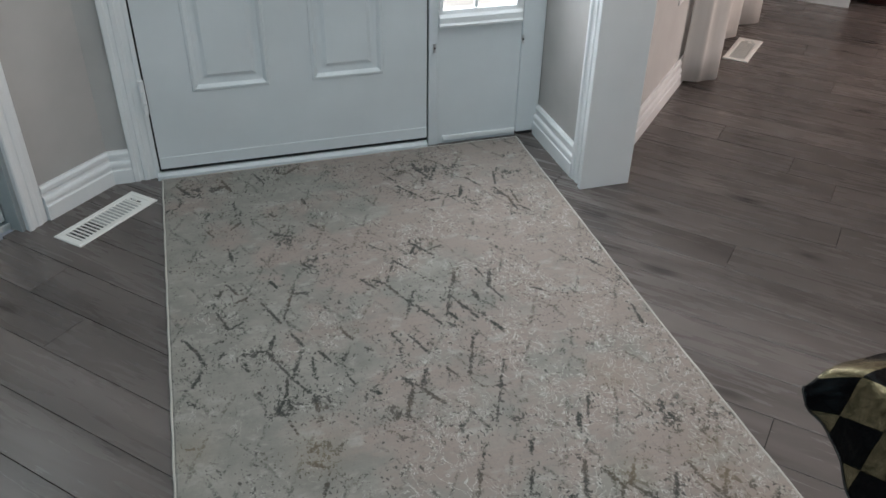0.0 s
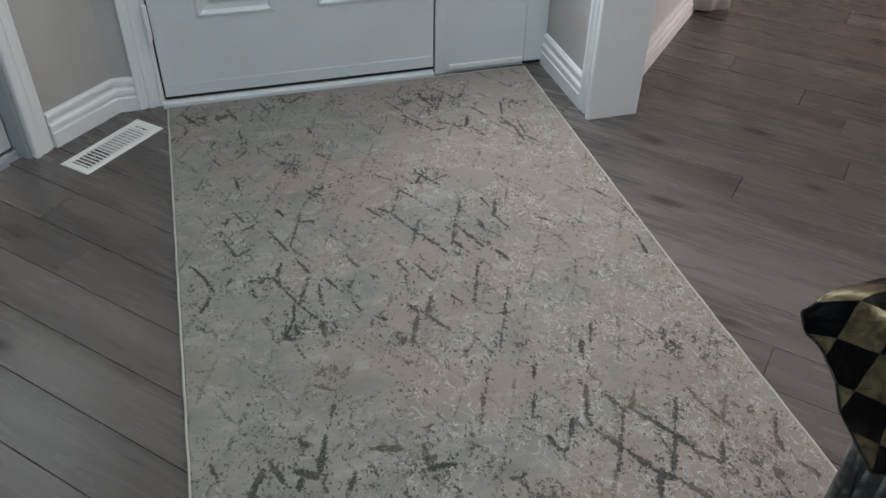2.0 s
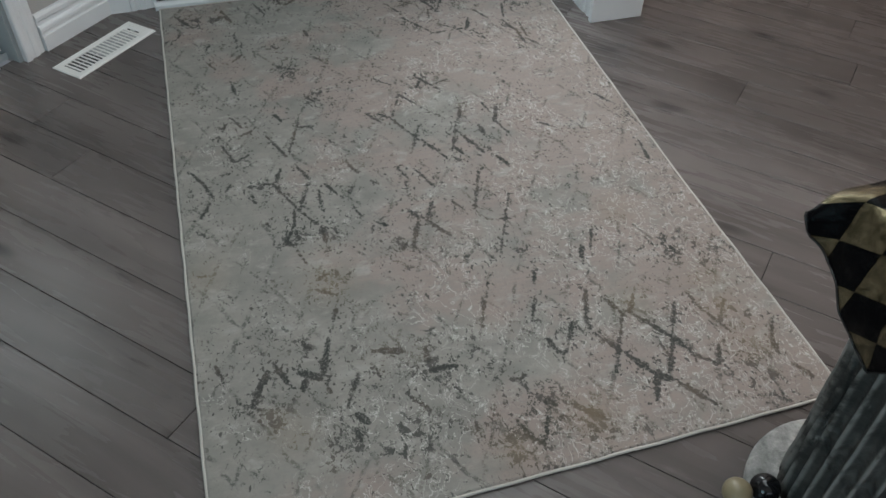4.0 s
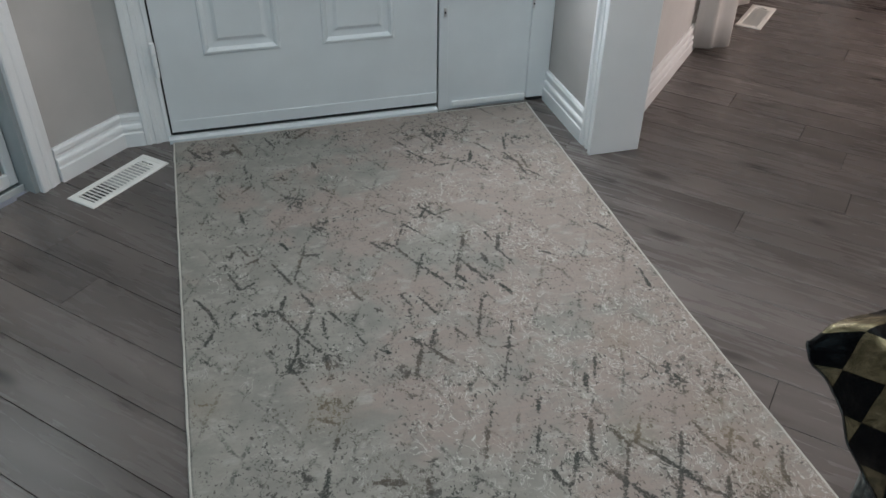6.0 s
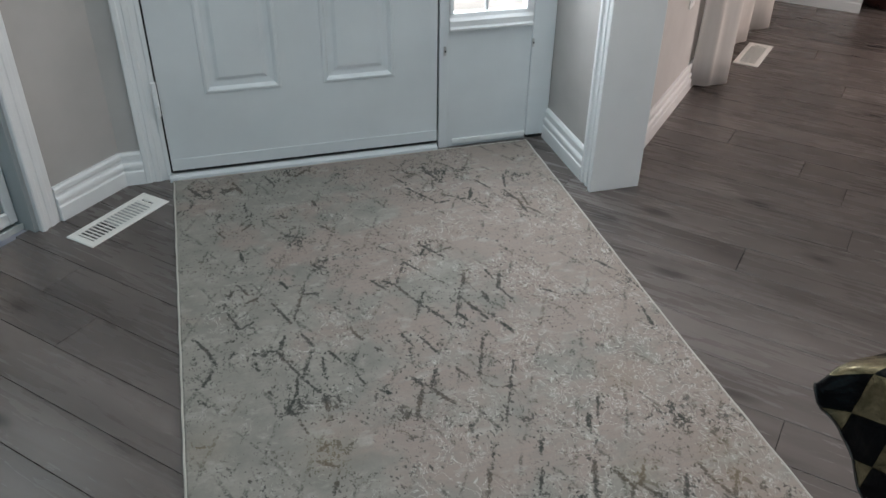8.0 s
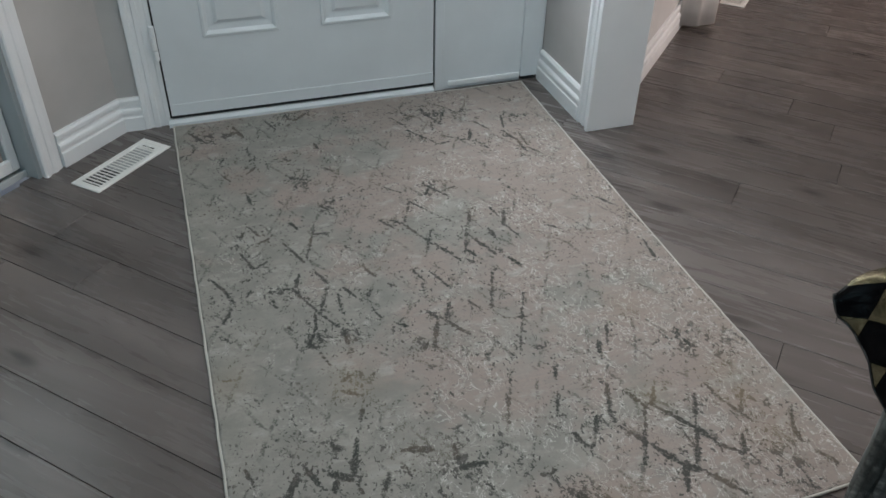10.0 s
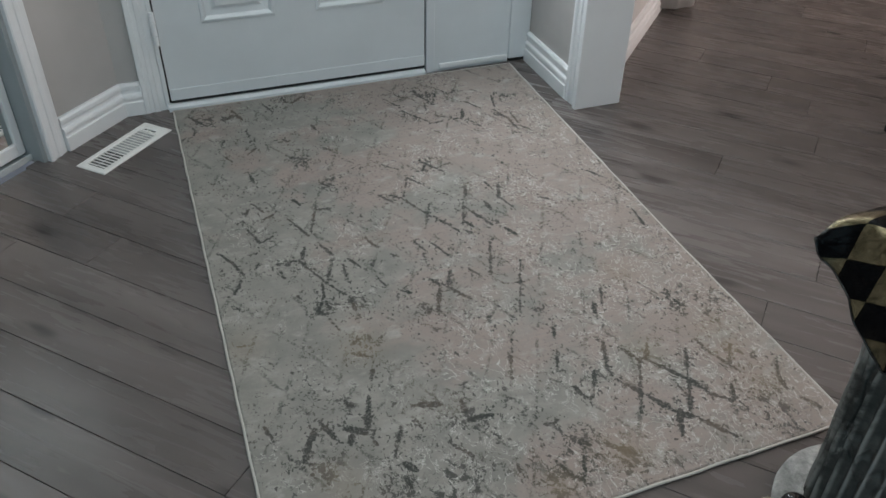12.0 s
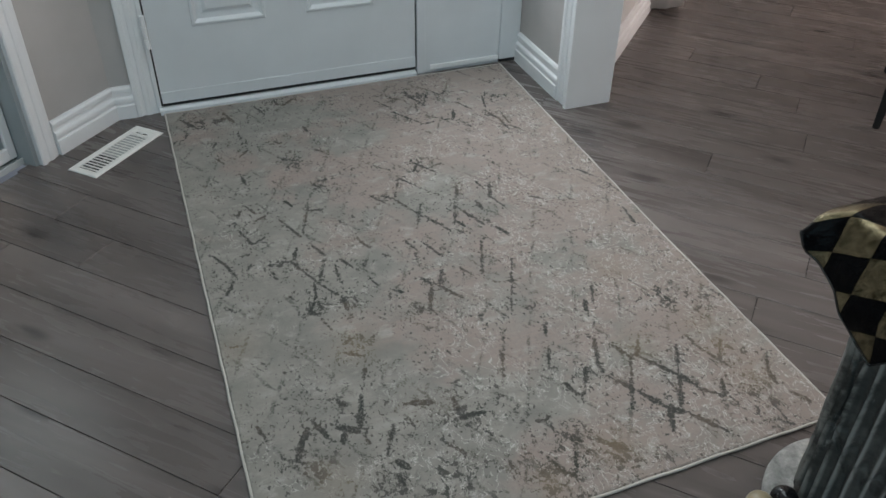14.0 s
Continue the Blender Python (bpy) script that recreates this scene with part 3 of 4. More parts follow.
casing("trim_closet", tuple(LW0 + LD * (CL0 - 0.072)), LD, LN, 2.12, "white moulded closet casing", True)
closet_jamb = part("trim_closet_jamb", bmesh.new(), JAMB)
bm = bmesh.new()
prism([(0, 0.0), (0.012, 0.0), (0.012, -0.12), (0, -0.12)], LW0 + LD * CL0, LD, LN, (0, 0, 2.05), bm)
bm.to_mesh(closet_jamb.data)
bm.free()
tagged(closet_jamb, "closet jamb with its shade put into grey paint", "jamb", kind="structure")


# ---- front door and sidelight ----
DY = 0.030                       # the door's face
door = thing("door_1", "closed pale grey six-panel front door in its frame", "door", (0.4535, DY, 0), kind="structure")
X0, X1, Z0, Z1 = 0.0055, 0.905, 0.034, 2.060
dx = 0.4535
COLS = ((0.143, 0.384), (0.519, 0.757))
LEVELS = ((0.288, 0.90), (1.03, 1.62), (1.74, 1.94))


def door_body():
    bm = bmesh.new()
    xs = sorted({X0, X1, *[v for c in COLS for v in c]})
    zs = sorted({Z0, Z1, *[v for c in LEVELS for v in c]})
    for i in range(len(xs) - 1):
        for j in range(len(zs) - 1):
            hole = any(abs(xs[i] - c[0]) < 1e-6 for c in COLS) and any(abs(zs[j] - c[0]) < 1e-6 for c in LEVELS)
            add_box(bm, xs[i] - dx, xs[i + 1] - dx, 0.012 if hole else 0.0, 0.044, zs[j], zs[j + 1])
    bmesh.ops.remove_doubles(bm, verts=bm.verts, dist=1e-5)
    return bm


part("slab", door_body(), DOOR, door)


def moulded_panel(x0, x1, z0, z1):
    """The sticking and the raised field of one panel."""
    bm = bmesh.new()
    loops = []
    for inset, y in ((0.0, -0.0005), (0.003, -0.004), (0.010, -0.005), (0.016, 0.000), (0.020, 0.006), (0.034, 0.008), (0.040, 0.0075), (0.050, 0.001), (0.052, 0.000)):
        loops.append([bm.verts.new((x, y, z)) for x, z in ((x0 + inset, z0 + inset), (x1 - inset, z0 + inset), (x1 - inset, z1 - inset), (x0 + inset, z1 - inset))])
    for lo, hi in zip(loops, loops[1:]):
        for i in range(4):
            j = (i + 1) % 4
            bm.faces.new((lo[i], lo[j], hi[j], hi[i]))
    bm.faces.new(loops[-1])
    ext = bmesh.ops.extrude_edge_only(bm, edges=[e for e in bm.edges if e.is_boundary])
    for v in [g for g in ext["geom"] if isinstance(g, bmesh.types.BMVert)]:
        v.co.y = 0.0115
    return bm


for c in COLS:
    for lv in LEVELS:
        part("panel", moulded_panel(c[0] - dx, c[1] - dx, *lv), DOOR, door)
sweep = part("bottom_sweep", box(X0 - dx, X1 - dx, -0.004, 0.0, 0.034, 0.074, 0.0015), DOOR, door)
part("seal", box(X0 - dx, X1 - dx, 0.004, 0.040, 0.0215, 0.0335), SEAL, door, "black rubber seal")
for z in (0.235, 1.0, 1.80):
    h = part("hinge", turned([(0.008, 0), (0.008, 0.032), (0.0045, 0.033), (0.008, 0.034), (0.008, 0.075), (0.0045, 0.076), (0.008, 0.077), (0.008, 0.11)], 16, (-0.004 - dx, -0.012, z)), TRIM, door, "painted hinge")
    part("leaf", box(-0.016 - dx, -0.005 - dx, -0.0035, -0.001, z, z + 0.11), TRIM, h)
part("frame_side", box(-0.013 - dx, -0.001 - dx, 0.003, 0.12, 0.0, 2.075), TRIM, door)
part("gap", box(-0.0008 - dx, 0.0050 - dx, 0.008, 0.04, 0.022, 2.06), SEAL, door)
part("gap", box(X1 + 0.0002 - dx, X1 + 0.0058 - dx, 0.010, 0.04, 0.02, 2.06), SEAL, door)
part("frame_head", box(-0.013 - dx, 1.3225 - dx, 0.003, 0.12, 2.075, 2.10), TRIM, door)
thr = thing("threshold", "white painted sill under the front door", "threshold", (0.45, 0.02, 0), kind="structure")
part("sill", prism([(-0.009, 0.0), (-0.008, 0.014), (0.004, 0.020), (0.12, 0.021), (0.12, 0.0)], (-0.458, 0, 0), (0, 1, 0), (0, 0, 1), (0.915 - 0.002, 0, 0)), DOOR, thr)

SX0, SX1 = 0.912, 1.252
side = thing("window_1", "white sidelight with a divided pane over a plain panel", "sidelight", (1.08, DY, 0), kind="structure")
sx = 1.08
part("mullion", box(SX0 - sx, 0.944 - sx, -0.002, 0.10, 0.0, 2.074, 0.002), DOOR, side)
part("lower_panel", box(0.9445 - sx, SX1 - 0.012 - sx, 0.004, 0.05, 0.0, 0.424), DOOR, side)
part("upper_panel", box(0.9445 - sx, SX1 - 0.012 - sx, 0.004, 0.05, 1.95, 2.074), DOOR, side)
part("frame_side", box(1.2405 - sx, 1.3225 - sx, -0.004, 0.10, 0.014, 2.074, 0.003), DOOR, side)
# black block fills the foot gap in place of its shade
part("foot_shade", box(1.250 - sx, 1.3220 - sx, 0.004, 0.10, 0.0, 0.0135), SEAL, side, "black block for the shade under the frame")
part("edge_strip", box(1.236 - sx, 1.240 - sx, -0.001, 0.05, 0.43, 1.94), TRIM, side)
part("bottom_bead", box(0.962 - sx, 1.236 - sx, -0.006, 0.0035, 0.014, 0.032, 0.003), TRIM, side, "white bead at the foot of the panel")
sash = part("sash", prism([(0.0, 0.0), (-0.018, 0.003), (-0.020, 0.010), (-0.014, 0.016), (-0.014, 0.034), (-0.006, 0.044), (-0.002, 0.056), (0.03, 0.056), (0.03, 0.0)], (0.945 - sx, 0.004, 0.4245), (0, 1, 0), (0, 0, 1), (0.291, 0, 0)), TRIM, side)
part("stile", box(0.945 - sx, 0.957 - sx, -0.010, 0.034, 0.481, 1.90, 0.002), TRIM, side)
part("stile", box(1.212 - sx, 1.2355 - sx, -0.010, 0.034, 0.481, 1.90, 0.002), TRIM, side)
part("rail", box(0.945 - sx, 1.2355 - sx, -0.010, 0.034, 1.90, 1.949, 0.002), TRIM, side)
pane = part("pane", box(0.957 - sx, 1.212 - sx, 0.018, 0.022, 0.4805, 1.90), GLASS, side, "clear glass")
pane.visible_shadow = False
part("muntin", box(1.072 - sx, 1.082 - sx, 0.010, 0.0175, 0.4805, 1.90), TRIM, side)
for z in (0.78, 1.07, 1.36, 1.65):
    part("muntin", box(0.957 - sx, 1.212 - sx, 0.0095, 0.017, z, z + 0.01), TRIM, side)
for cx, z in ((0.930, 0.358), (1.2435, 0.362)):
    clip = part("screen_clip", box(cx - 0.004 - sx, cx + 0.004 - sx, -0.008, -0.0045 if cx > 1.1 else -0.002, z - 0.014, z + 0.016, 0.001), CHROME, side, "small metal clip")
    part("screw", turned([(0.003, 0), (0.003, 0.004)], 10, (cx - sx, -0.010, z)), DARK, clip)


# ---- the rug ----
RX, RY, RT = 1.218, 1.853, 0.009
rug = thing("rug", "distressed grey and beige rug with a faded lozenge lattice", "rug", (0, 0.009, 0))
def lay(x, y):
    """The rug lies a little out of true at its far right and near left corners."""
    fx, fy = x / RX, -y / RY
    return x + 0.022 * fx * max(0.0, 1 - fy * 1.6), y - 0.016 * (1 - fx) * fy


def woven_sheet():
    """The pile as a fine sheet that carries how near each spot lies to the strokes, clots and browned places of the design."""
    nx, ny = 350, 530
    gx, gy = np.meshgrid(np.linspace(0.004, RX - 0.004, nx), np.linspace(-0.004, 0.004 - RY, ny))
    fx, fy = gx / RX, -gy / RY
    x = gx + 0.022 * fx * np.maximum(0.0, 1 - fy * 1.6)
    y = gy - 0.016 * (1 - fx) * fy
    z = np.full_like(x, RT) + 0.0006 * np.sin(x * 5.1 + 1.0) * np.sin(y * 4.3)
    z[1:-1, [1, -2]] = z[[1, -2], 1:-1].mean() - 0.0012
    z[[1, -2], 1:-1] = z[1, 1]
    z[[0, -1], :] = 0.0005
    z[:, [0, -1]] = 0.0005
    mark = np.full_like(x, -30.0)
    mx, my = x * 1000, y * 1000
    for x0, y0, x1, y1, breadth in (s for band in STROKES for s in band):
        dx, dy = x1 - x0, y1 - y0
        f = np.clip(((mx - x0) * dx + (my - y0) * dy) / (dx * dx + dy * dy), 0, 1)
        far = np.hypot(mx - x0 - f * dx, my - y0 - f * dy)
        mark = np.maximum(mark, 0.64 * breadth * (1 - 0.4 * np.abs(2 * f - 1) ** 2) + 0.4 - far)

    def gathered(spots):
        total = np.zeros_like(x)
        for cx, cy, r in spots:
            total = np.maximum(total, np.exp(-((mx - cx) ** 2 + (my - cy) ** 2) / (r * r) * 0.9))
        return total

    corner = np.arange(nx * ny).reshape(ny, nx)
    quads = np.stack([corner[:-1, :-1], corner[1:, :-1], corner[1:, 1:], corner[:-1, 1:]], -1).reshape(-1, 4)
    me = bpy.data.meshes.new("woven_field")
    me.from_pydata(np.stack([x, y, z], -1).reshape(-1, 3).tolist(), [], quads.tolist())
    for name, values in (("mark", mark), ("clot", gathered(CLOTS)), ("tan", gathered(TANS))):
        me.attributes.new(name, "FLOAT", "POINT").data.foreach_set("value", values.ravel().astype(np.float32))
    me.materials.append(PILE)
    return me


field = new("woven_field", woven_sheet())
field.parent = rug


def cord(p0, p1, r=0.0033):
    d = Vector(p1) - Vector(p0)
    n = max(2, int(d.length / 0.02))
    bm = bmesh.new()
    rot = d.to_track_quat("Z", "Y")
    rings = []
    for i in range(n + 1):
        c = Vector(p0) + d * i / n
        c.x, c.y = lay(c.x, c.y)
        c += rot @ Vector((math.sin(i * 0.9) * 0.0006, math.cos(i * 0.7) * 0.0005, 0))
        rings.append([bm.verts.new(c + rot @ Vector((r * math.cos(a * math.pi / 4), r * math.sin(a * math.pi / 4), 0))) for a in range(8)])
    for lo, hi in zip(rings, rings[1:]):
        for i in range(8):
            bm.faces.new((lo[i], lo[(i + 1) % 8], hi[(i + 1) % 8], hi[i]))
    bm.faces.new(rings[0][::-1])
    bm.faces.new(rings[-1])
    return bm


E = 0.0045
for p0, p1 in (((E, -E, 0.005), (E, -RY + E, 0.005)), ((RX - E, -E, 0.005), (RX - E, -RY + E, 0.005)), ((E, -RY + E, 0.005), (RX - E, -RY + E, 0.005)), ((E, -E, 0.005), (RX - E, -E, 0.005))):
    part("binding", cord(p0, p1), BINDING, rug, "white bound edge", True)


# ---- floor registers ----
DAMPER = material("grey damper steel", (0.40, 0.41, 0.41), 0.5)


def register(at, turn, shut, shade, label):
    t = thing("floor_vent", label, "floor vent", (at[0], at[1], 0), "floor vents")
    t.rotation_euler = (0, 0, radians(turn))
    L, W, l, w = 0.152, 0.055, 0.130, 0.034
    bm = bmesh.new()
    loops = []
    for a, b, z in ((L, W, 0.0005), (L, W, 0.003), (L - 0.004, W - 0.004, 0.0055), (l + 0.003, w + 0.003, 0.006), (l, w, 0.0045), (l, w, 0.0008)):
        loops.append([bm.verts.new((x * a, y * b, z)) for x, y in ((-1, -1), (1, -1), (1, 1), (-1, 1))])
    for lo, hi in zip(loops, loops[1:]):
        for i in range(4):
            j = (i + 1) % 4
            bm.faces.new((lo[i], lo[j], hi[j], hi[i]))
    bm.faces.new([v for v in loops[0]][::-1])
    part("face_plate", bm, STEEL, t)
    # black sheet in place of the shade below the louvres
    part("duct_shade", box(-l, l, -w, w, 0.0008, 0.0012), DARK, t, "black sheet for the shade below the louvres")
    n = 17
    for i in range(n):
        x = -l + (i + 0.6) * 2 * l * 0.90 / n
        tilt = Matrix.Translation((x, 0, 0.0034)) @ Matrix.Rotation(radians(shut), 4, "Y")
        part("slat", box(-0.0043, 0.0043, -w, w, -0.0006, 0.0006, 0, tilt), STEEL, t)
    part("damper", box(-l * shade, l * 0.80, -w, w, 0.0013, 0.0017), DAMPER, t, "grey damper plate under the louvres")
    part("rib", box(-l, l, -0.0005, 0.0005, 0.0022, 0.0030), STEEL, t)
    part("lever_plate", box(l * 0.80, l, -w, w, 0.0018, 0.0046), STEEL, t)
    part("lever_slot", box(l * 0.86, l * 0.90, -w * 0.65, w * 0.65, 0.0047, 0.0050), DARK, t, "dark slot for the lever")
    part("lever", box(l * 0.862, l * 0.898, -0.006, 0.012, 0.0051, 0.0105, 0.001), STEEL, t)
    return t


register((-0.160, -0.184), 45, 16, 0.25, "white steel floor register with open louvres by the entry wall")
register((2.564, 0.573), 43, 8, 1.0, "white steel floor register below the curtain")


# ---- closet doors on the left wall ----
cm = Matrix.Translation(LW0 + LD * CL0) @ Matrix(((LD.x, LN.x, 0, 0), (LD.y, LN.y, 0, 0), (0, 0, 1, 0), (0, 0, 0, 1)))
# unseen shell behind the mirrors, added to block outdoor light
shell = bmesh.new()
add_box(shell, -0.10, 1.42, -0.82, -0.72, -0.02, 2.55, 0, cm)
add_box(shell, -0.10, -0.002, -0.72, -0.121, -0.02, 2.55, 0, cm)
add_box(shell, 1.322, 1.42, -0.72, -0.121, -0.02, 2.55, 0, cm)
add_box(shell, -0.002, 1.322, -0.72, -0.121, 2.45, 2.55, 0, cm)
add_box(shell, -0.002, 1.322, -0.72, -0.121, -0.02, 0.0, 0, cm)
tagged(part("wall_closet", shell, WALL), "unseen plain walls that keep daylight out of the closet", "wall", kind="structure")
track = thing("closet_track", "white metal sliding door track on the floor", "track", kind="structure")
part("rail", box(0.013, 1.26, -0.119, -0.046, 0.0, 0.006, 0.001, cm), TRACK, track)
part("lip", box(0.013, 1.26, -0.052, -0.046, 0.0062, 0.020, 0.001, cm), TRACK, track)
part("lip", box(0.013, 1.26, -0.0895, -0.0865, 0.0062, 0.016, 0.001, cm), TRACK, track)
closet = thing("closet_door", "closed mirrored sliding closet door in a white metal frame", "closet door")
part("mirror", box(0.040, 0.66, -0.076, -0.072, 0.060, 2.0, 0, cm), MIRROR, closet, "mirror glass")
part("stile", box(0.015, 0.040, -0.084, -0.064, 0.022, 2.03, 0.003, cm), TRIM, closet)
part("stile", box(0.66, 0.685, -0.084, -0.064, 0.022, 2.03, 0.003, cm), TRIM, closet)
part("rail", box(0.040, 0.66, -0.084, -0.064, 0.022, 0.060, 0.003, cm), TRIM, closet)
part("rail", box(0.040, 0.66, -0.084, -0.064, 2.0, 2.03, 0.003, cm), TRIM, closet)
closet2 = thing("closet_door", "closed mirrored sliding closet door in a white metal frame", "closet door")
part("mirror", box(0.64, 1.24, -0.104, -0.100, 0.060, 2.0, 0, cm), MIRROR, closet2, "mirror glass")
part("stile", box(0.615, 0.64, -0.112, -0.092, 0.022, 2.03, 0.003, cm), TRIM, closet2)
part("stile", box(1.24, 1.263, -0.112, -0.092, 0.022, 2.03, 0.003, cm), TRIM, closet2)
part("rail", box(0.64, 1.24, -0.112, -0.092, 0.022, 0.060, 0.003, cm), TRIM, closet2)
part("rail", box(0.64, 1.24, -0.112, -0.092, 2.0, 2.03, 0.003, cm), TRIM, closet2)


# ---- pedestal with its cloth ----
PX, PY, BASE_H, TOP = 1.062, -2.052, 0.030, 0.645
pedestal = thing("pedestal", "dark weathered fluted stone column on a pale round base", "pedestal", (PX, PY, 0))
part("base", turned([(0.164, 0.0), (0.172, 0.006), (0.173, 0.018), (0.171, 0.027), (0.166, BASE_H)], 56), PALE_STONE, pedestal, "pale crusted round base", True)


def fluted(r0, r1, z0, z1, flutes=FLUTES):
    bm = bmesh.new()
    n, rows = flutes * 8, 44
    rings = []
    for j in range(rows + 1):
        s = j / rows
        r, z = r0 + (r1 - r0) * s, z0 + (z1 - z0) * s
        ring = []
        for i in range(n):
            a = 2 * math.pi * i / n
            f = math.sin(math.pi * ((a * flutes / (2 * math.pi)) % 1.0)) ** 0.75
            depth = 0.015 * (1 if 0.02 < s < 0.98 else 0.2)
            chip = noise.noise((math.cos(a) * 6, math.sin(a) * 6, z * 9)) * 0.0035 + noise.noise((math.cos(a) * 22, math.sin(a) * 22, z * 30)) * 0.0015
            rr = r - depth * f + chip
            ring.append(bm.verts.new((rr * math.cos(a), rr * math.sin(a), z)))
        rings.append(ring)
    for lo, hi in zip(rings, rings[1:]):
        for i in range(n):
            bm.faces.new((lo[i], lo[(i + 1) % n], hi[(i + 1) % n], hi[i]))
    bm.faces.new(rings[0][::-1])
    bm.faces.new(rings[-1])
    return bm


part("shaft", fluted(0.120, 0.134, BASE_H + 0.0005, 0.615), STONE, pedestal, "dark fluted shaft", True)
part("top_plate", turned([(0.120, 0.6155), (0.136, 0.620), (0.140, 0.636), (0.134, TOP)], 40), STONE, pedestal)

# The cloth: a stiff foil sheet laid askew over the pedestal. It is squared in i along its front and j down its fall;
# it bends over the rim at the top and over an edge at i = FOLD, and its hem hangs as given by (i, j).
FALL, ALONG, INTO = Vector((-0.014, -0.002, -0.062)), Vector((0.006, -0.0595, 0.0295)), Vector((0.066, 0.002, 0.0))
CORNER = Vector((0.903, -1.925, 0.579))
FOLD = -0.60
HEM = ((-1.4, 0.0), (-0.62, 0.40), (-0.52, 1.0), (0.0, 1.52), (0.55, 2.0), (1.0, 2.6), (2.0, 4.0), (3.0, 3.3), (4.6, 2.3))


def hem_at(i):
    for (i0, j0), (i1, j1) in zip(HEM, HEM[1:]):
        if i <= i1:
            return j0 + (j1 - j0) * (i - i0) / (i1 - i0)
    return HEM[-1][1]


def draped(i, j):
    turn_down = max(0.0, FOLD - i)
    i_front = max(i, FOLD)
    rim = 0.476 * i_front - 0.11
    w, t = 0.22, rim - j
    up = t if t < -w else t - (t + w) ** 2 / (4 * w) if t < w else 0.0
    over = 0.0 if t < -w else (t + w) ** 2 / (4 * w) if t < w else t
    crease = 0.0022 * noise.noise((i * 1.9, j * 1.9, 3.0)) + 0.0009 * noise.noise((i * 6.0, j * 6.0, 8.0))
    q = CORNER + ALONG * i_front + FALL * (rim - 1 - up) + INTO * over
    q += Vector((0.018, 0.012, -0.062)) * (turn_down - 0.12 * (1 - math.exp(-turn_down / 0.12)))
    q += Vector((0.0, 0.066, 0.0)) * 0.12 * (1 - math.exp(-turn_down / 0.12))
    # the stiff corner stands out from the pedestal
    flare = min(1.0, max(0.0, -i / 0.56)) ** 1.4 * max(0.0, 1 - abs(j - 0.45) / 1.3)
    q += Vector((-0.034, 0.003, 0.0)) * flare
    q.z -= 0.020 * min(1.0, max(0.0, -i / 0.6)) ** 1.5 * (1.0 if t > 0 else max(0.0, 1 + t))
    q.x += 0.036 * min(1.0, max(0.0, (j - 2.6) / 1.4))
    return q + Vector((-crease, crease * 0.4, crease * 0.7))


def topper():
    bm = bmesh.new()
    lay_uv = bm.loops.layers.uv.new("UVMap")
    n, tops, falls = 84, 30, 30
    grid = []
    for c in range(n + 1):
        i = HEM[0][0] + (HEM[-1][0] - HEM[0][0]) * c / n
        rim, low = 0.476 * max(i, FOLD) - 0.11, hem_at(i)
        js = [rim - 3.4 + 3.1 * k / tops for k in range(tops)] + [rim - 0.3 + (low - rim + 0.3) * k / falls for k in range(falls + 1)]
        grid.append([(bm.verts.new(draped(i, j)), (i + 41, j + 40)) for j in js])
    for i in range(n):
        for j in range(len(grid[0]) - 1):
            ks = (grid[i][j], grid[i + 1][j], grid[i + 1][j + 1], grid[i][j + 1])
            f = bm.faces.new([v for v, _ in ks])
            for loop, (_, t) in zip(f.loops, ks):
                loop[lay_uv].uv = t
    hem = [g[-1][0].co.copy() for g in grid]
    return bm, hem


cloth = thing("table_topper", "gold and black checked foil cloth draped over the pedestal", "cloth", (0, 0, 0))
sheet_bm, hem_line = topper()
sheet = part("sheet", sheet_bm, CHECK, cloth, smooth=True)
sol = sheet.modifiers.new("thickness", "SOLIDIFY")
sol.thickness, sol.offset = 0.0015, -1.0


def strip_along(points, r):
    bm = bmesh.new()
    rings = []
    for i, c in enumerate(points):
        d = (points[min(i + 1, len(points) - 1)] - points[max(i - 1, 0)]).normalized()
        rot = d.to_track_quat("Z", "Y")
        rings.append([bm.verts.new(c + rot @ Vector((r * math.cos(a * math.pi / 3), r * math.sin(a * math.pi / 3), 0))) for a in range(6)])
    for lo, hi in zip(rings, rings[1:]):
        for i in range(6):
            bm.faces.new((lo[i], lo[(i + 1) % 6], hi[(i + 1) % 6], hi[i]))
    bm.faces.new(rings[0][::-1])
    bm.faces.new(rings[-1])
    return bm


part("hem", strip_along(hem_line, 0.0018), GLOSS_BLACK, cloth, "black hem", True)

for (bx, by), mat, lab in (((0.872, -1.993), GOLD, "glossy gold ball beside the pedestal base"), ((0.9225, -1.999), GLOSS_BLACK, "glossy black ball on the pedestal base"), ((0.9115, -2.055), GLOSS_BLACK, "glossy black ball on the pedestal base")):
    bm = bmesh.new()
    bmesh.ops.create_uvsphere(bm, u_segments=28, v_segments=18, radius=0.0255)
    bmesh.ops.translate(bm, verts=bm.verts, vec=(0, 0, 0.0255))
    bmesh.ops.transform(bm, matrix=Matrix.Diagonal((1, 1, 0.97, 1)), verts=bm.verts)
    ball = part("ornament_ball", bm, mat, smooth=True)
    ball.location = (bx, by, BASE_H)
    tagged(ball, lab, "ornament", "ornament balls")


# ---- living room: curtain, chair, pot, outlet ----
FOLDS = ((1.655, 0.018), (1.70, 0.085), (1.77, 0.145), (1.84, 0.10), (2.02, 0.03), (2.20, 0.05), (2.315, 0.105), (2.37, 0.08), (2.46, 0.05), (2.585, 0.165), (2.66, 0.08), (2.80, 0.10), (2.97, 0.04))


def fold(u):
    for (u0, v0), (u1, v1) in zip(FOLDS, FOLDS[1:]):
        if u <= u1:
            f = (u - u0) / (u1 - u0)
            f = f * f * (3 - 2 * f)
            return v0 + (v1 - v0) * f
    return FOLDS[-1][1]


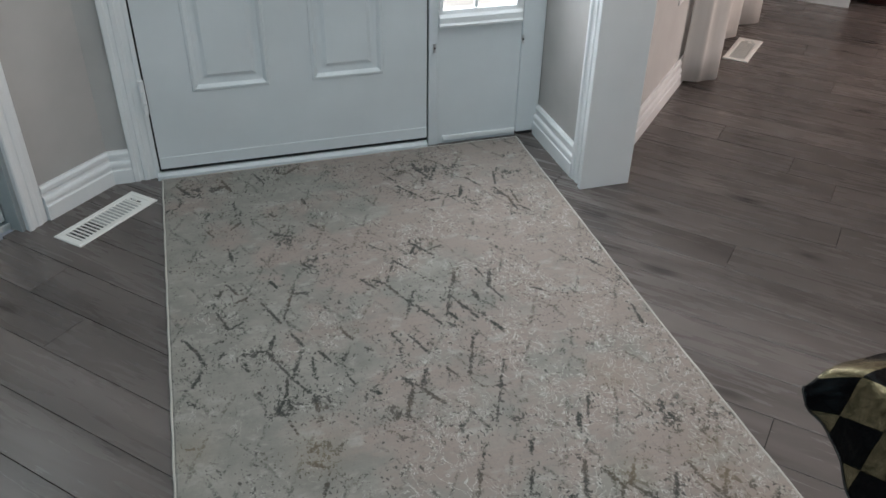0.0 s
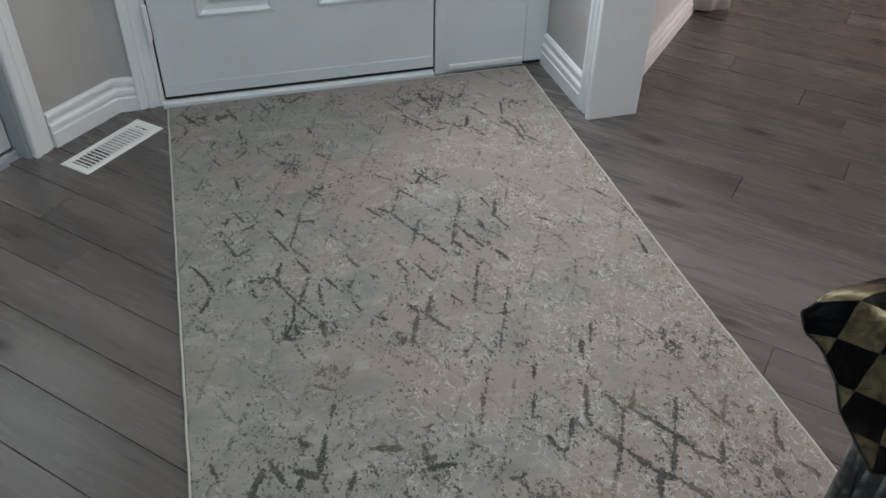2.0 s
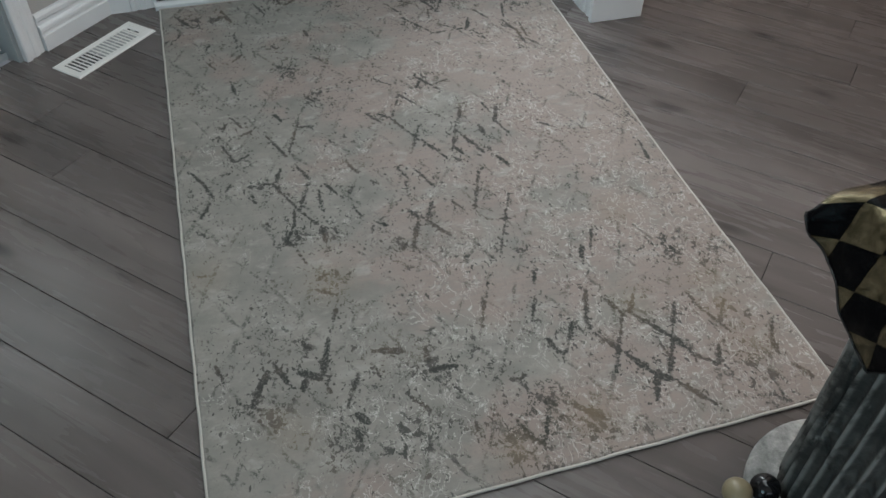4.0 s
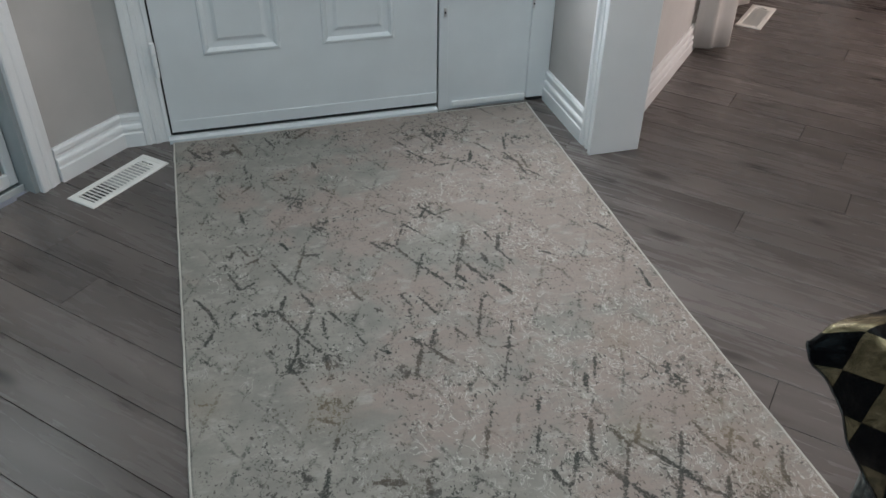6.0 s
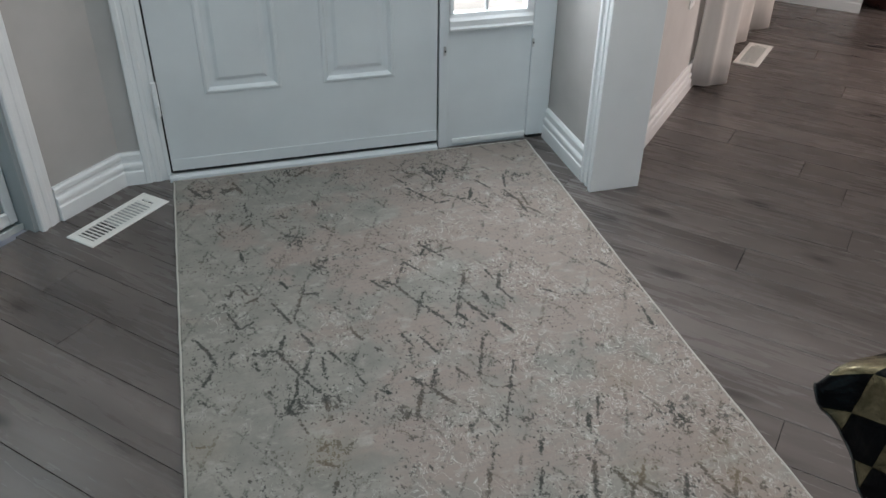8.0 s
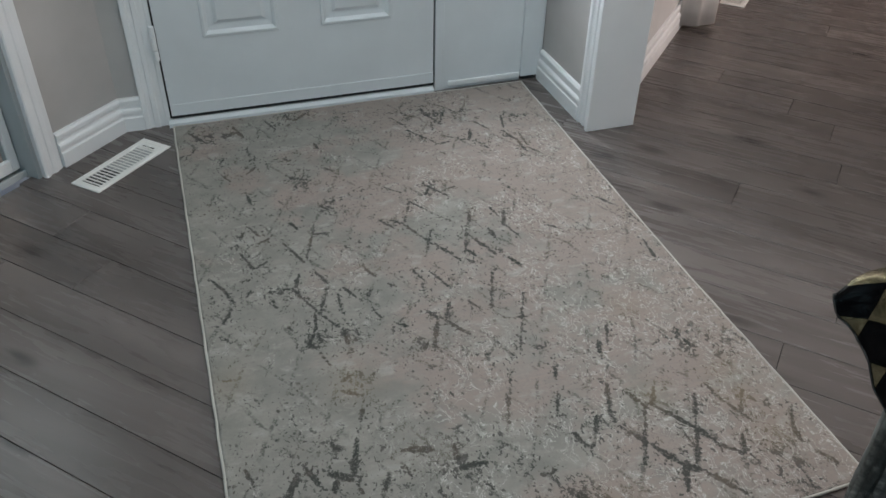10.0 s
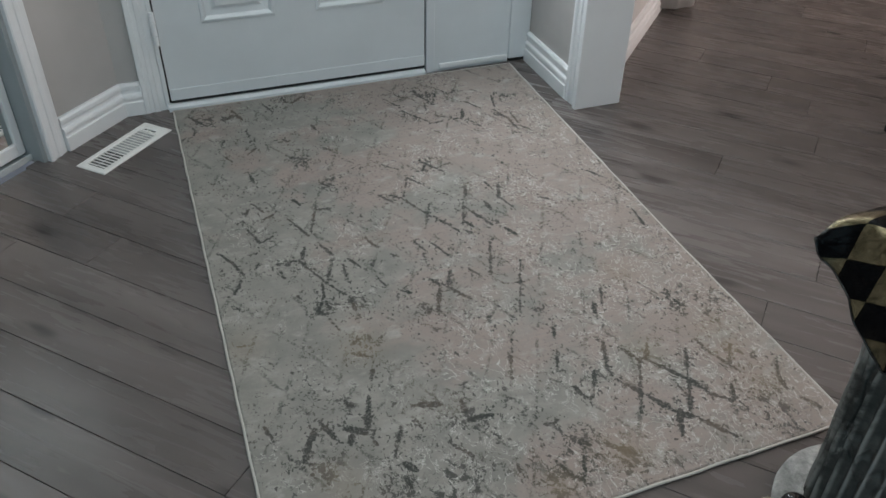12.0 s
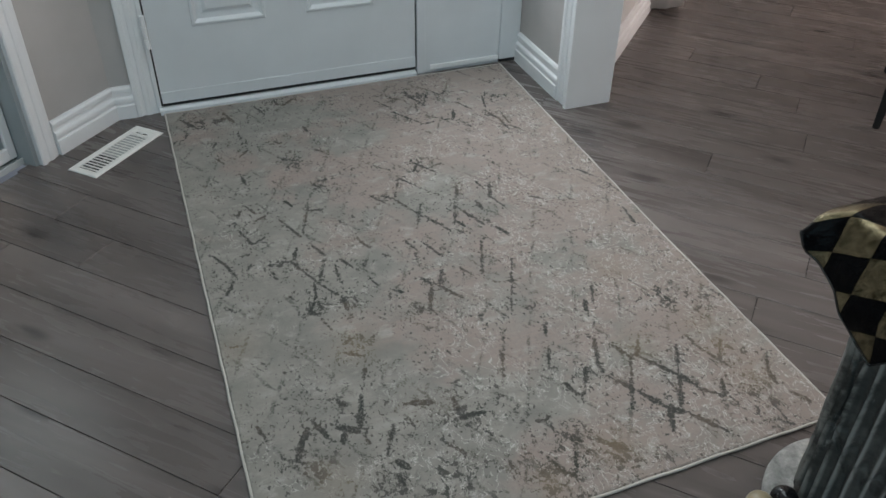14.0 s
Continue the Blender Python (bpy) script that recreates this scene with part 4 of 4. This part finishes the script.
def curtain():
    bm = bmesh.new()
    n, rows = 220, 16
    g = []
    for j in range(rows + 1):
        s = j / rows
        row = []
        for i in range(n + 1):
            u = 1.655 + 1.315 * i / n
            v = 0.085 + (fold(u) - 0.085) * (1 - 0.45 * s) + 0.004 * math.sin(u * 60 + s * 3)
            p = uv(u, WV + v)
            row.append(bm.verts.new((p.x, p.y, 0.016 + 0.010 * math.sin(u * 9) ** 2 + 2.19 * s)))
        g.append(row)
    for j in range(rows):
        for i in range(n):
            bm.faces.new((g[j][i], g[j][i + 1], g[j + 1][i + 1], g[j + 1][i]))
    return bm


drape = part("curtain", curtain(), SHEER, smooth=True)
so = drape.modifiers.new("thickness", "SOLIDIFY")
so.thickness = 0.0016
tagged(drape, "sheer white curtain hanging in soft folds to the floor", "curtain")
rod = thing("curtain_rod", "slim white curtain rod over the window", "curtain rod")
part("rod", prism([(0.010 * math.cos(a * math.pi / 6), 0.010 * math.sin(a * math.pi / 6)) for a in range(12)], uv(1.60, WV + 0.085, 2.215), V, (0, 0, 1), U * 1.45), TRIM, rod)
for uu in (1.66, 2.98):
    part("bracket", prism([(0, -0.006), (0.085, -0.006), (0.085, 0.006), (0, 0.006)], uv(uu, WV + 0.001, 2.20), V, (0, 0, 1), U * 0.012), TRIM, rod)

window = thing("window_2", "white framed bay window behind the curtain", "window", kind="structure")
wm = Matrix.Translation(uv(BAY0, WV)) @ Matrix.Rotation(radians(45), 4, "Z")
part("frame_side", box(0.80, 0.85, 0.03, 0.11, 0.55, 2.15, 0.003, wm), TRIM, window)
part("frame_side", box(2.00, 2.05, 0.03, 0.11, 0.55, 2.15, 0.003, wm), TRIM, window)
part("frame_sill", box(0.85, 2.00, 0.03, 0.11, 0.55, 0.60, 0.003, wm), TRIM, window)
part("frame_head", box(0.85, 2.00, 0.03, 0.11, 2.10, 2.15, 0.003, wm), TRIM, window)
p2 = part("pane", box(0.85, 2.00, 0.06, 0.064, 0.60, 2.10, 0, wm), GLASS, window)
p2.visible_shadow = False


def outlet(u, z):
    t = thing("wall_outlet", "white wall outlet plate on the greige wall", "outlet", uv(u, WV, z))
    t.rotation_euler = (0, 0, radians(45))
    part("plate", box(-0.035, 0.035, -0.006, -0.0005, -0.057, 0.057, 0.003), TRIM, t)
    for dz in (-0.022, 0.022):
        s = part("socket", box(-0.014, 0.014, -0.0075, -0.0062, dz - 0.014, dz + 0.014, 0.0005), TRIM, t)
        part("slot", box(-0.007, -0.005, -0.0082, -0.0076, dz - 0.004, dz + 0.006), DARK, s)
        part("slot", box(0.005, 0.007, -0.0082, -0.0076, dz - 0.004, dz + 0.006), DARK, s)


outlet(1.485, 0.445)


def chair(at, turn):
    t = thing("chair", "black stained wooden chair standing on the plank floor", "chair", at)
    t.rotation_euler = (0, 0, radians(turn))
    w = 0.49
    for x in (0, w):
        for y in (0, -0.44):
            bm = bmesh.new()
            lo = [bm.verts.new((x + a * 0.011, y + b * 0.011, 0.0005)) for a, b in ((-1, -1), (1, -1), (1, 1), (-1, 1))]
            hi = [bm.verts.new((x + a * 0.019, y + b * 0.019, 0.43)) for a, b in ((-1, -1), (1, -1), (1, 1), (-1, 1))]
            bm.faces.new(lo[::-1])
            bm.faces.new(hi)
            for i in range(4):
                bm.faces.new((lo[i], lo[(i + 1) % 4], hi[(i + 1) % 4], hi[i]))
            bmesh.ops.bevel(bm, geom=bm.edges[:], offset=0.003, segments=2, affect="EDGES")
            part("leg", bm, BLACK_WOOD, t)
    part("seat", box(-0.03, w + 0.03, -0.47, 0.03, 0.43, 0.465, 0.01), BLACK_WOOD, t)
    part("apron", box(0.019, w - 0.019, -0.012, 0.012, 0.36, 0.4295), BLACK_WOOD, t)
    part("backrest", box(0.0, w, -0.47, -0.445, 0.52, 0.92, 0.008), BLACK_WOOD, t)
    for x in (0.0, w):
        part("back_post", box(x - 0.017, x + 0.017, -0.444, -0.41, 0.4655, 0.93, 0.004), BLACK_WOOD, t)


chair((2.235, -0.865, 0), 42)

pot = thing("plant_pot", "dark red glazed round pot on the floor", "pot", (3.70, 1.06, 0))
part("body", turned([(0.10, 0.0), (0.125, 0.01), (0.16, 0.10), (0.17, 0.22), (0.155, 0.30), (0.165, 0.315), (0.165, 0.335), (0.15, 0.335), (0.14, 0.25), (0.02, 0.24)], 40), POT_RED, pot, smooth=True)


# ---- floor planks ----
PW, PL = 0.1338, 1.215
PA = radians(-46.3)
PD = Vector((math.cos(PA), math.sin(PA), 0))
PN = Vector((-PD.y, PD.x, 0))
N0 = -0.604 * (1 / math.hypot(1, 0.023))
JOINTS = {14: 1.485, 13: 1.758, 12: 1.914, 10: 1.968, 8: 1.710, 17: 2.053, 19: 1.78, 5: 2.049, 3: 1.950, 9: 1.10, 11: 1.20, 7: 1.25, 6: 2.60, 4: 2.55, 15: 2.45, 16: 1.12, -1: 0.348, 0: 0.130, -5: 0.10, -4: 1.111, -2: 1.33, -3: 1.42, 18: 1.14, 20: 1.16, 21: 1.15}
rng = random.Random(4)


def plank_mesh(length):
    g, c, e = 0.0007, 0.0012, 0.0004
    bm = bmesh.new()
    lo = [bm.verts.new((x, y, -0.0098)) for x, y in ((g, g), (length - g, g), (length - g, PW - g), (g, PW - g))]
    mid = [bm.verts.new((v.co.x, v.co.y, -c * 0.7)) for v in lo]
    hi = [bm.verts.new((x, y, 0.0)) for x, y in ((g + e, g + c), (length - g - e, g + c), (length - g - e, PW - g - c), (g + e, PW - g - c))]
    for a, b in ((lo, mid), (mid, hi)):
        for i in range(4):
            bm.faces.new((a[i], a[(i + 1) % 4], b[(i + 1) % 4], b[i]))
    bm.faces.new(hi)
    bm.faces.new(lo[::-1])
    return bm


def inside(p):
    hit = False
    for (x0, y0), (x1, y1) in zip(room, room[1:] + room[:1]):
        if (y0 > p.y) != (y1 > p.y) and p.x < (x1 - x0) * (p.y - y0) / (y1 - y0) + x0:
            hit = not hit
    return hit


plank_meshes = {}


def plank_of(length):
    key = round(length, 4)
    if key not in plank_meshes:
        plank_meshes[key] = mesh_of("plank", plank_mesh(length), WOOD)
    return plank_meshes[key]


rest = bmesh.new()
turn = Matrix.Rotation(PA, 4, "Z")
for k in range(-40, 34):
    j0 = JOINTS.get(k, rng.random() * PL)
    n = N0 + k * PW
    for i in range(-8, 8):
        s0 = j0 + i * PL
        steps = [q / 60 for q in range(61)]
        ins = [f for f in steps if any(inside(PN * (n + PW * h) + PD * (s0 + PL * f)) for h in (0.04, 0.5, 0.96))]
        if len(ins) < 2:
            continue
        a, b = s0 + PL * max(0.0, ins[0] - 0.03), s0 + PL * min(1.0, ins[-1] + 0.03)
        if b - a < 0.03:
            continue
        length = b - a if len(ins) < 61 else PL
        m = Matrix.Translation(PN * n + PD * a) @ turn
        if -1.75 < n < 3.3 and -1.5 < s0 + PL / 2 < 3.7:
            ob = new("plank", plank_of(length))
            ob.matrix_world = m
            ob.parent = floor
        else:
            before = len(rest.verts)
            rest.from_mesh(plank_of(length))
            rest.verts.ensure_lookup_table()
            for v in rest.verts[before:]:
                v.co = v.co + Vector((a, n, 0))
far = part("far_planks", rest, WOOD, floor, "planks further off")
far.rotation_euler = (0, 0, PA)
far["kind"] = "stuff"
